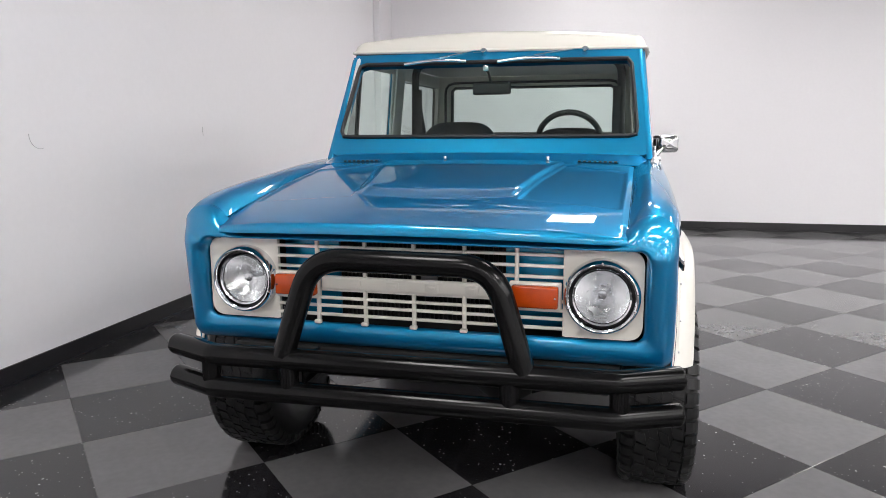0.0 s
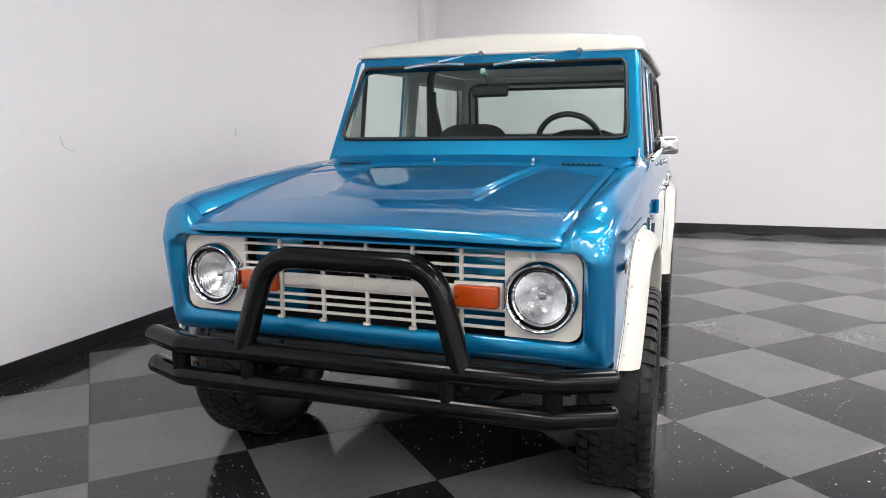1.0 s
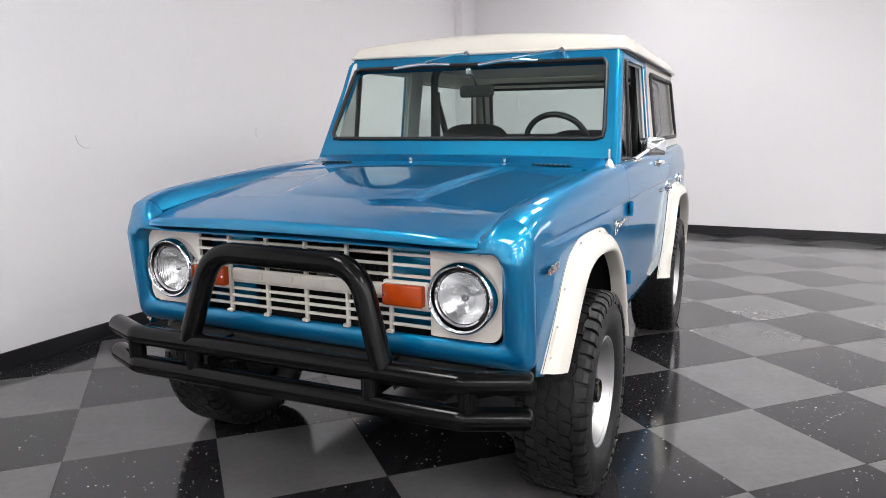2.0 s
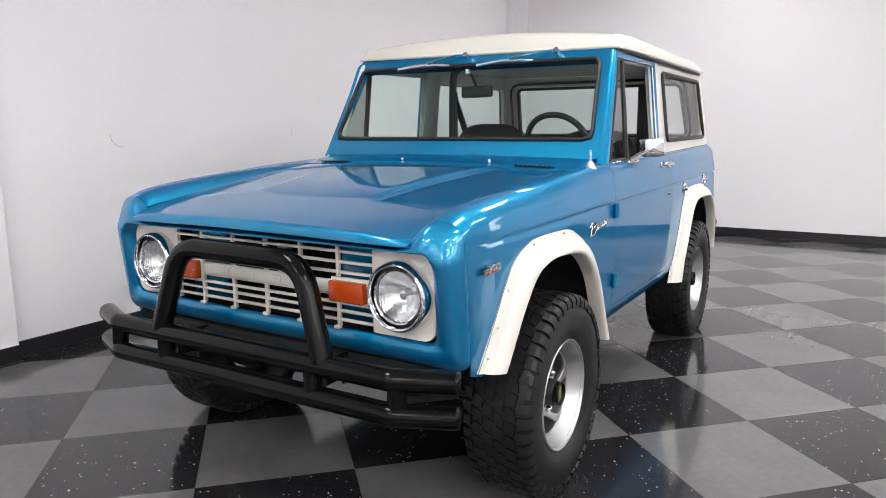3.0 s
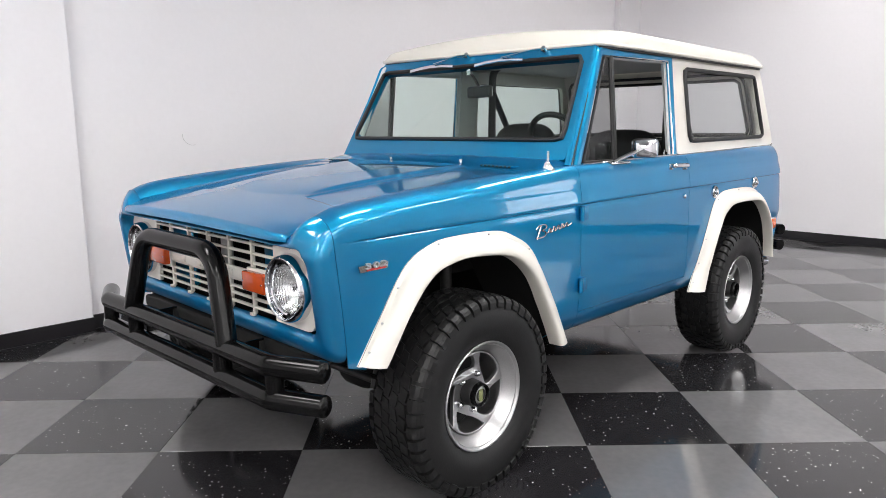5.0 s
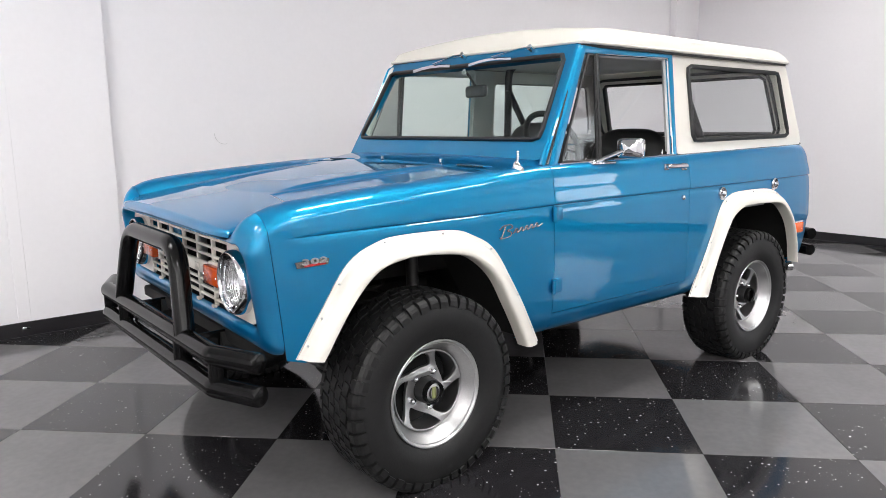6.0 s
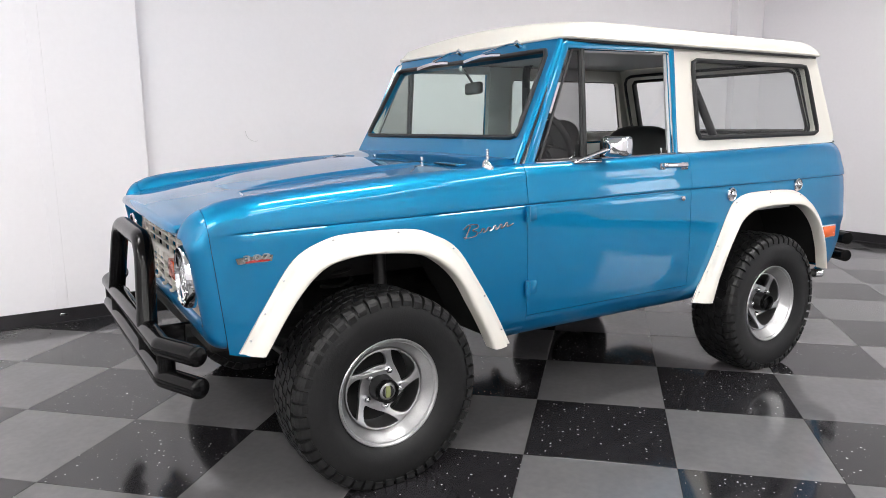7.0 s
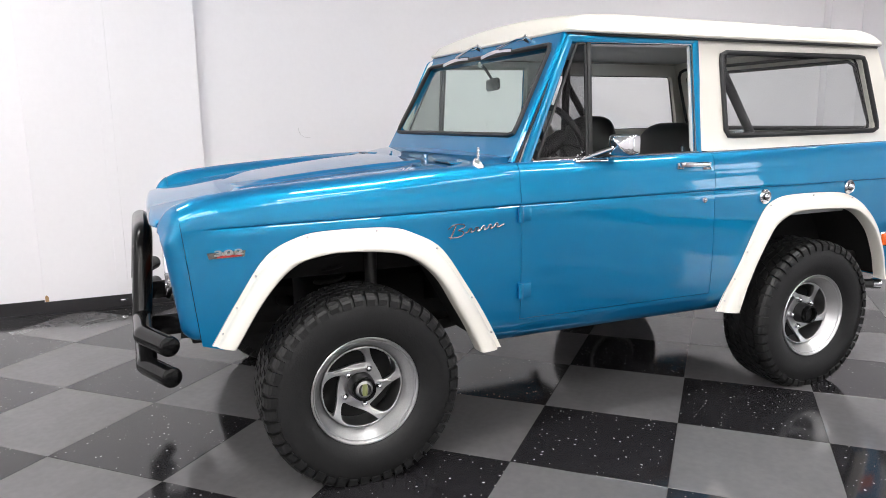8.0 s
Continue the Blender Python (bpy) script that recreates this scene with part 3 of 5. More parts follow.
def build_door(s):
    d = part("door", flank(s, 0.680, 1.680, 0.539, None, 50, 64, None, lambda y: (0.775, interp(PEAK, y) - 0.001)), M_BLUE, car, "closed blue metallic door with chrome handle", thick=0.02)
    inner = bmesh.new()
    box(inner, (s * 0.755, 1.16, 0.86), (0.02, 0.98, 0.62), 0.01)
    part("door_lining", inner, M_VINYL, d, "black door lining")
    # window frame: raked front post, header, rear post
    xb, xt = 0.785, 0.738
    fr = bmesh.new()
    line = [(s * xb, 0.735, 1.165), (s * xt, 0.965, 1.672), (s * xt, 1.628, 1.682), (s * xb, 1.640, 1.18)]
    tube(fr, fillet(line, [0, 0.02, 0.015, 0], seg=4), 0.02, 8, flat=(0.016, 0.023))
    part("window_frame", fr, M_BLUE, d, "slim blue window frame")
    fl = bmesh.new()
    line = [(s * (xb - 0.016), 0.740, 1.165), (s * (xt - 0.016), 0.970, 1.668), (s * (xt - 0.016), 1.628, 1.678), (s * (xb - 0.016), 1.640, 1.18)]
    tube(fl, fillet(line, [0, 0.02, 0.015, 0], seg=4), 0.02, 8, flat=(0.014, 0.026))
    part("frame_lining", fl, M_LINER, d, "grey inner lining of the window frame")
    inr = bmesh.new()
    line = [(s * (xt + 0.006), 1.06, 1.658), (s * (xt + 0.006), 1.610, 1.663), (s * (xb + 0.006), 1.620, 1.185)]
    tube(inr, fillet(line, [0, 0.015, 0], seg=4), 0.005, 6)
    part("window_channel", inr, M_CHROME, d, "bright metal window channel")
    bar = bmesh.new()
    box(bar, (0, 0, 0), (0.02, 0.021, 0.485), 0.004, Matrix.Translation((s * 0.765, 1.053, 1.415)) @ Matrix.Rotation(-s * radians(5.4), 4, "Y") @ Matrix.Rotation(-radians(1.2), 4, "X"))
    part("vent_bar", bar, M_STEEL, d, "dark metal upright between the panes")
    g = slab(bmesh.new(), [(s * 0.782, 0.790, 1.18), (s * 0.745, 0.998, 1.650), (s * 0.745, 1.05, 1.650), (s * 0.782, 1.045, 1.18)], (s * 0.003, 0, 0))
    pane = part("vent_pane", g, M_SMOKE, d, "smoked quarter-light pane", smooth=0)
    pane.visible_shadow = False
    gk = bmesh.new()
    tube(gk, fillet([(s * 0.785, 0.790, 1.182), (s * 0.747, 0.998, 1.648), (s * 0.747, 1.04, 1.650), (s * 0.785, 1.035, 1.182)], 0.008, closed=True, seg=2), 0.007, 6, closed=True)
    part("vent_gasket", gk, M_TRIM, d, "black rubber gasket")
    # belt moulding along the window foot
    bl = bmesh.new()
    tube(bl, [(s * 0.800, 0.76, 1.174), (s * 0.803, 1.2, 1.181), (s * 0.805, 1.62, 1.187)], 0.006, 8)
    part("belt_moulding", bl, M_CHROME, d, "thin bright belt moulding")
    # hinges
    for z in (0.972, 0.660):
        h = bmesh.new()
        x = half_width(0.68, z)
        tube(h, [(s * (x + 0.012), 0.672, z - 0.032), (s * (x + 0.012), 0.672, z + 0.032)], 0.011, 10)
        box(h, (s * (x + 0.005), 0.698, z), (0.008, 0.05, 0.058), 0.003)
        part("hinge", h, M_BLUE, d, "blue painted door hinge")
    # handle with push button, lock
    y, z = 1.565, 1.133
    h = bmesh.new()
    x = half_width(y, z)
    tube(h, fillet([(s * (x - 0.005), 1.475, z + 0.004), (s * (x + 0.032), 1.475, z + 0.006), (s * (x + 0.032), 1.625, z + 0.002), (s * (x - 0.005), 1.640, z)], 0.012), 0.008, 8, flat=(0.011, 0.007))
    box(h, (s * (x + 0.006), 1.480, z), (0.012, 0.036, 0.03), 0.004)
    box(h, (s * (x + 0.006), 1.632, z - 0.004), (0.014, 0.046, 0.036), 0.005)
    part("door_handle", h, M_CHROME, d, "chrome door handle with push button")
    h = lathe(bmesh.new(), [(0, 0.013), (0.008, 0.012), (0.010, 0.006), (0.010, 0)], 16, Matrix.Translation((s * 0.865, 1.615, 0.976)) @ Matrix.Diagonal((s, 1, 1, 1)))
    part("door_lock", h, M_CHROME, d, "round chrome lock")
    h = bmesh.new()
    tube(h, [(s * 0.77, 1.56, 1.18), (s * 0.77, 1.56, 1.215)], 0.005, 8)
    part("lock_knob", h, M_CHROME, d, "small chrome lock knob")
    return d


def build_mirror(s):
    m = empty("door_mirror", car)
    m["label"] = "chrome door mirror on a swept arm"
    b = bmesh.new()
    box(b, (s * 0.818, 1.03, 1.170), (0.034, 0.165, 0.014), 0.006, seg=3)
    part("mirror_foot", b, M_CHROME, m)
    b = bmesh.new()
    tube(b, [(s * 0.822, 0.975, 1.176), (s * 0.845, 1.04, 1.200), (s * 0.868, 1.10, 1.222)], 0.010, 10, flat=(0.009, 0.014))
    part("mirror_arm", b, M_CHROME, m)
    head = Matrix.Translation((s * 0.884, 1.145, 1.234)) @ Matrix.Rotation(s * radians(24), 4, "Z")
    b = bmesh.new()

    def shell(u, v):
        # a box with a bowed back, tapering towards the front
        a = 2 * math.pi * u
        k = (1, 1, 0.97, 0.85, 0.55, 0.0)[round(v * 5)]
        y = (0.032, 0.0, -0.018, -0.030, -0.037, -0.040)[round(v * 5)]
        x = 0.060 * math.copysign(abs(math.cos(a)) ** 0.35, math.cos(a))
        z = 0.045 * math.copysign(abs(math.sin(a)) ** 0.35, math.sin(a))
        return head @ Vector((x * k, y, z * k))
    grid(b, shell, 40, 5, loop_u=True)
    part("mirror_shell", b, M_CHROME, m, "chrome mirror shell", thick=0.002)
    b = bmesh.new()
    box(b, (0, 0.028, 0), (0.108, 0.003, 0.078), 0, head)
    part("mirror_glass", b, M_MIRROR, m, "mirror pane", smooth=0)


def build_nose():
    y0 = -0.600
    top = shoulder_z(y0)
    left_o, left_i = [], []

    def add(o, i):
        left_o.append(Vector(o))
        left_i.append(Vector(i))
    # one half, from the middle of the hood lip over the shoulder and down to the middle of the valance
    xi, zi = FENDER_IN(y0)
    for j in range(21):
        x = xi * j / 20
        add((x, 0, 0.984 + 0.012 * (1 - (x / xi) ** 2) + (zi - 0.984) * sstep(0.60, xi, x)), (x * 1.026, 0, 0.966))
    for j in range(1, 17):
        p = side_section(y0, 1 - 0.26 * j / 16, 1, 0.6, top, (xi, zi))
        a = math.pi / 2 * j / 16
        add((p.x, 0, p.z), (0.684 + 0.03 * math.sin(a), 0, 0.936 + 0.03 * math.cos(a)))
    for j in range(1, 25):
        z = top + (0.640 - top) * j / 24
        add((half_width(y0, z), 0, z), (0.714, 0, 0.936 + (0.716 - 0.936) * j / 24))
    xc = half_width(y0, 0.640)
    for j in range(1, 15):
        a = math.pi / 2 * j / 14
        add((xc - 0.045 * (1 - math.cos(a)), 0, 0.640 - 0.043 * math.sin(a)), (0.684 + 0.03 * math.cos(a), 0, 0.716 - 0.03 * math.sin(a)))
    for j in range(1, 21):
        add(((xc - 0.045) * (1 - j / 20), 0, 0.597), (0.684 * (1 - j / 20), 0, 0.686))
    outer = left_o + [Vector((-p.x, 0, p.z)) for p in left_o[-2:0:-1]]
    inner = left_i + [Vector((-p.x, 0, p.z)) for p in left_i[-2:0:-1]]
    n = len(outer)

    def fn(u, v):
        i = round(u * n) % n
        o, k = outer[i], inner[i]
        ys = y0 + 0.10 * max(0, 1.065 - o.z)
        crown = sstep(0.95, 1.03, o.z)
        side = sstep(0.640, 0.780, abs(o.x))
        front = -0.618 - 0.036 * min(1.0, max(0.0, (o.z - 0.62) / 0.36)) - 0.013 * crown * (1 - 0.6 * side)
        reach = 0.60 + 0.26 * crown
        if v <= 0.62:
            # full beside the hood, sloping over the shoulder, round down the side
            q = v / 0.62
            a = q * math.pi / 2
            slope = 0.65 * crown * side
            full = crown * (1 - side)
            p = o.lerp(k, reach * ((1 - math.cos(a)) * (1 - slope) + q * slope) * (1 - 0.15 * full * math.cos(a)))
            y = ys + (front - ys) * (math.sin(a) ** (1.10 - 0.20 * full) * (1 - slope) + q * slope)
        else:               # rolls back in to the grille opening
            a = (v - 0.62) / 0.38 * math.pi / 2
            p = o.lerp(k, reach + (1 - reach) * math.sin(a))
            y = front + (-0.600 - front) * (1 - math.cos(a)) ** 1.2
        high = sstep(0.90, 1.03, o.z)       # level with the fender's own shift along the seam
        extra = LEFT_EXTRA * sstep(0.60 + 0.07 * high, 0.69 + 0.08 * high, -p.x) if p.x < 0 else 0
        return Vector((p.x - extra, y - 0.0022 + front_skew(p.x, -0.6), p.z))
    return part("nose_panel", grid(bmesh.new(), fn, n, 26, loop_u=True), M_BLUE, car, "blue front panel framing the grille", thick=0.003, smooth=60)


def build_hood():
    y0, y1, roll = -0.704, 0.432, 0.020

    def fn(u, v):
        # the first steps turn over the rolled front edge, the rest run back to the cowl
        turn = max(0.0, (0.08 - v) / 0.08)
        y = y0 + roll + (y1 - y0 - roll) * max(0.0, v - 0.08) / 0.92
        w = interp(HOOD_W, y)
        x = -w + 2 * w * u
        a = min(1.0, turn / 0.8) * math.pi / 2
        z = hood_height(x, y) - 0.007 * sstep(0.70, 1.0, abs(x) / w) * (1 - sstep(-0.70, -0.60, y))
        z += (0.9935 + 0.011 * (1 - (x / w) ** 2) - z) * (1 - math.cos(a)) - 0.004 * max(0.0, turn - 0.8) / 0.2
        bow = 0.012 * (x / 0.66) ** 2 + 0.025 * abs(x / 0.66) ** 12
        return Vector((x, y - roll * math.sin(a) + bow * (1 - sstep(-0.7, -0.4, y)) + front_skew(x, y), z))
    h = part("hood", grid(bmesh.new(), fn, 240, 170), M_BLUE, car, "blue metallic hood with a raised centre panel", thick=0.005, smooth=50)
    for x in (-0.141, 0.330):
        b = bmesh.new()
        tube(b, [(x, 0.487, 1.165), (x, 0.487, 1.188)], 0.007, 10)
        tube(b, [(x, 0.487, 1.188), (x, 0.487, 1.195)], 0.009, 10)
        part("hood_pin", b, M_CHROME, h, "small chrome hood pin")
    return h


def build_cowl():
    def fn(u, v):
        y = 0.437 + 0.278 * v
        x = -0.795 + 1.59 * u
        return Vector((x, y, interp(HOOD_Z, y) + 0.012 * (1 - (x / 0.8) ** 2) + 0.026 * sstep(0.1, 1, v) - 0.03 * sstep(0.73, 0.795, abs(x))))
    c = part("cowl", grid(bmesh.new(), fn, 60, 8), M_BLUE, car, "blue cowl below the windscreen", thick=0.004)
    for s in (-1, 1):
        for k in range(8):
            x = s * (0.470 + 0.0222 * k)
            zt = interp(HOOD_Z, 0.49) + 0.012 * (1 - (x / 0.8) ** 2) + 0.0035
            part("louvre_slot", boxm((x, 0.494, zt + 0.001), (0.0125, 0.056, 0.006), 0.001), M_TRIM, c, "dark louvre slot")
            part("louvre_hood", boxm((x + 0.0100, 0.494, zt + 0.001), (0.0075, 0.052, 0.007), 0.003), M_BLUE, c, "small blue pressed louvre")
    # inner panels: firewall, dash
    b = bmesh.new()
    box(b, (0, 0.66, 0.84), (1.52, 0.03, 0.60), 0.005)
    part("firewall", b, M_DARKIN, car, "dark firewall")
    b = bmesh.new()
    box(b, (0, 0.83, 1.115), (1.46, 0.24, 0.10), 0.03, seg=3)
    part("dashboard", b, M_VINYL, car, "black dashboard")
    return c


def ws(x, z, out=0.0):
    """Point of the windscreen plane; out: metres towards the front."""
    return Vector((x, 0.7495 + 0.536 * (z - 1.277) - 0.0225 * x - out * 0.886, z + out * 0.463))


def build_windscreen():
    n = 96

    def loop(pts, r, out):
        c = fillet([ws(x, z, out) for x, z in pts], r, closed=True, seg=5)
        return resample(c + [c[0]], n)[:-1]
    outer = loop([(-0.800, 1.185), (0.766, 1.185), (0.720, 1.708), (-0.737, 1.718)], 0.012, 0.012)
    inner = loop([(-0.752, 1.277), (0.720, 1.277), (0.684, 1.640), (-0.703, 1.644)], 0.03, 0.012)
    f = part("windscreen_frame", plate_ring(bmesh.new(), outer, inner, (0, 0.035, -0.018)), M_BLUE, car, "blue windscreen frame", smooth=30)
    g = bmesh.new()
    tube(g, loop([(-0.756, 1.273), (0.724, 1.273), (0.687, 1.644), (-0.706, 1.648)], 0.030, 0.014), 0.013, 8, closed=True, flat=(0.014, 0.010))
    part("gasket", g, M_TRIM, f, "black rubber windscreen gasket")
    lp = loop([(-0.757, 1.272), (0.725, 1.272), (0.688, 1.645), (-0.707, 1.649)], 0.03, 0.004)
    pane = part("glass", slab(bmesh.new(), lp, (0, 0.004, -0.002)), M_GLASS, f, "green-tinted windscreen glass", smooth=0)
    pane.visible_shadow = False
    # hinge posts beside the frame
    for s in (-1, 1):
        b = bmesh.new()
        tube(b, [ws(s * 0.788 - 0.009, 1.17, 0.002), ws(s * 0.733 - 0.007, 1.69, 0.002)], 0.012, 8, flat=(0.012, 0.016))
        part("side_rail", b, M_BLUE, f, "blue raked side rail")
        b = bmesh.new()
        tube(b, [ws(s * 0.789 - 0.006, 1.18, -0.014), ws(s * 0.737 - 0.004, 1.69, -0.014)], 0.007, 6)
        part("seal", b, M_TRIM, f, "black door seal")
    # wipers hang from the header
    for xt, xj, x0, x1, zt in ((-0.041, -0.265, -0.460, -0.13, 1.688), (0.465, 0.220, 0.032, 0.345, 1.680)):
        w = empty("wiper", f)
        w["label"] = "chrome windscreen wiper parked at the header"
        b = bmesh.new()
        tube(b, [ws(xt + 0.016, zt + 0.002, 0.040), ws(xt - 0.05, zt - 0.006, 0.052), ws(xj, 1.655, 0.044)], 0.006, 8, flat=(0.0055, 0.0085))
        tube(b, [ws(xt, zt, 0.010), ws(xt, zt, 0.048)], 0.014, 12)
        part("wiper_arm", b, M_CHROME, w, "bright wiper arm")
        b = bmesh.new()
        xm = (x0 + x1) / 2
        tube(b, [ws(x0, 1.637, 0.026), ws((x0 + xm) / 2, 1.645, 0.031), ws(xm, 1.650, 0.033), ws((x1 + xm) / 2, 1.650, 0.031), ws(x1, 1.646, 0.026)], 0.004, 6, flat=(0.0085, 0.004))
        part("wiper_blade", b, M_CHROME, w, "bright leaf-shaped blade holder")
        b = bmesh.new()
        tube(b, [ws(x0, 1.634, 0.022), ws(xm, 1.645, 0.026), ws(x1, 1.643, 0.022)], 0.0035, 6)
        part("wiper_rubber", b, M_TRIM, w)
    return f


SKEW, LEAN = 0.0225, 0.012      # the top sits slightly askew on the body


def build_roof():
    ya, yb = 0.955, 2.852

    def zlow(y):
        return interp([(0.955, 1.708), (1.3, 1.708), (2.9, 1.706)], y)

    def fn(u, v):
        # u along, v across from edge to edge; superelliptic cross section
        y = ya + (yb - ya) * u
        a = (v - 0.5) * 2
        w = interp([(0.955, 0.752), (1.2, 0.768), (2.6, 0.772), (2.852, 0.760)], y)
        e = max(0, min(1, (y - ya) / 0.30))
        g = max(0, min(1, (yb - y) / 0.20))
        crown = 0.110 * (1 - (1 - e) ** 3.2) ** 0.36 * (1 - 0.15 * sstep(1.25, 2.7, y)) * (1 - (1 - g) ** 2.4) ** 0.5
        th = a * math.pi / 2
        k = abs(math.sin(th))
        rim = math.sqrt(max(0.0, 1 - (max(0.0, k - 0.945) / 0.055) ** 2))
        x = w * math.sin(th)
        z = zlow(y) + 0.010 - LEAN * x + crown * (0.58 * rim + 0.42 * (1 - k * k))
        return Vector((x, y + SKEW * (0.75 - x), z))
    bm = grid(bmesh.new(), fn, 70, 60)
    r = part("roof", bm, M_CREAM, car, "cream hardtop roof with a crowned top", thick=0.012, smooth=50)
    # rolled gutter round the roof edge
    g = bmesh.new()
    edge = [(0.755, 0.948, 1.712), (0.775, 1.2, 1.709), (0.778, 2.6, 1.706), (0.764, 2.862, 1.706), (-0.764, 2.862, 1.706), (-0.778, 2.6, 1.706), (-0.775, 1.2, 1.709), (-0.755, 0.948, 1.712)]
    edge = [(x, y + SKEW * (0.75 - x), z - LEAN * x) for x, y, z in edge]
    edge = fillet(edge, [0.03, 0, 0, 0.06, 0.06, 0, 0, 0.03], closed=True, seg=5)
    tube(g, edge, 0.009, 8, closed=True, flat=(0.009, 0.010))
    part("drip_rail", g, M_CREAM, r, "cream drip rail")
    g = bmesh.new()
    tube(g, [(p.x * 0.985, p.y + (0.006 if p.y < 1.2 else -0.006 if p.y > 2.7 else 0), p.z - 0.013) for p in edge], 0.006, 6, closed=True)
    part("roof_seal", g, M_TRIM, r, "black roof seal")
    b = bmesh.new()
    box(b, (0, 1.9, 1.716), (1.40, 1.80, 0.012), 0.004)
    part("headliner", b, M_LINER, r, "grey headliner")
    return r


def side_x(z):
    return 0.800 - (z - 1.20) * 0.110


def build_hardtop():
    n = 80

    def loop(pts, r, s, inset=0.0):
        c = fillet([Vector((s * (side_x(z) - inset), y if s > 0 or y < 1.7 else y + (0.034 if y < 2 else 0.07), z)) for y, z in pts], r, closed=True, seg=5)
        return resample(c + [c[0]], n)[:-1]
    for s in (-1, 1):
        o = loop([(1.648, 1.188), (3.010, 1.210), (2.832, 1.702), (1.640, 1.702)], [0.005, 0.03, 0.03, 0.005], s)
        i = loop([(1.800, 1.262), (2.822, 1.270), (2.722, 1.626), (1.780, 1.626)], 0.03, s)
        sd = part("hardtop_side", plate_ring(bmesh.new(), o, i, (-s * 0.03, 0, 0)), M_CREAM, car, "cream hardtop side with a long window", smooth=30)
        g = bmesh.new()
        tube(g, loop([(1.792, 1.256), (2.832, 1.264), (2.730, 1.632), (1.772, 1.632)], 0.03, s, -0.004), 0.012, 8, closed=True)
        part("gasket", g, M_TRIM, sd, "black rubber window gasket")
        g = slab(bmesh.new(), loop([(1.795, 1.258), (2.828, 1.266), (2.726, 1.630), (1.776, 1.630)], 0.03, s, 0.006), (-s * 0.004, 0, 0))
        pane = part("window_pane", g, M_CLEAR, sd, "clear side window pane", smooth=0)
        pane.visible_shadow = False
        g = bmesh.new()
        tube(g, [(s * 0.792, 1.66, 1.192), (s * 0.792, 3.005, 1.213)], 0.006, 6)
        part("foot_seal", g, M_TRIM, sd, "black seal at the hardtop foot")
        g = bmesh.new()
        box(g, (s * 0.745, 2.35, 1.02), (0.03, 1.34, 0.34), 0.01)
        part("inner_lining", g, M_LINER, sd, "grey inner side lining")
    # rear panel with its lift gate window
    def rl(pts, r, d=0.0):
        c = fillet([Vector((x, 3.020 - (z - 1.20) * 0.372 - d, z)) for x, z in pts], r, closed=True, seg=5)
        return resample(c + [c[0]], n)[:-1]
    o = rl([(-0.795, 1.205), (0.795, 1.205), (0.742, 1.702), (-0.742, 1.702)], 0.03)
    i = rl([(-0.650, 1.275), (0.650, 1.275), (0.615, 1.625), (-0.615, 1.625)], 0.03)
    rp = part("hardtop_rear", plate_ring(bmesh.new(), o, i, (0, -0.03, 0)), M_CREAM, car, "cream hardtop rear panel with window", smooth=30)
    g = bmesh.new()
    tube(g, rl([(-0.655, 1.270), (0.655, 1.270), (0.620, 1.630), (-0.620, 1.630)], 0.03, 0.015), 0.013, 8, closed=True, flat=(0.014, 0.022))
    part("gasket", g, M_TRIM, rp, "black rubber window gasket")
    pane = part("window_pane", slab(bmesh.new(), rl([(-0.652, 1.272), (0.652, 1.272), (0.617, 1.628), (-0.617, 1.628)], 0.03, 0.008), (0, -0.004, 0)), M_CLEAR, rp, "clear rear window pane", smooth=0)
    pane.visible_shadow = False
    # inner frame round the rear opening
    g = bmesh.new()
    tube(g, rl([(-0.70, 1.24), (0.70, 1.24), (0.665, 1.662), (-0.665, 1.662)], 0.09, 0.06), 0.010, 8, closed=True)
    part("inner_frame", g, M_TRIM, rp, "dark inner frame")
    # tailgate and tail
    def tail(u, v):
        z = 0.46 + (1.205 - 0.46) * v
        w = half_width(3.12, min(z, 1.14))
        x = -w + 2 * w * u
        return Vector((x, 3.118 + 0.012 * (1 - (x / w) ** 6) + interp(TAIL, z), z))
    t = part("tailgate", grid(bmesh.new(), tail, 40, 24), M_BLUE, car, "blue tailgate", thick=0.01)
    return t


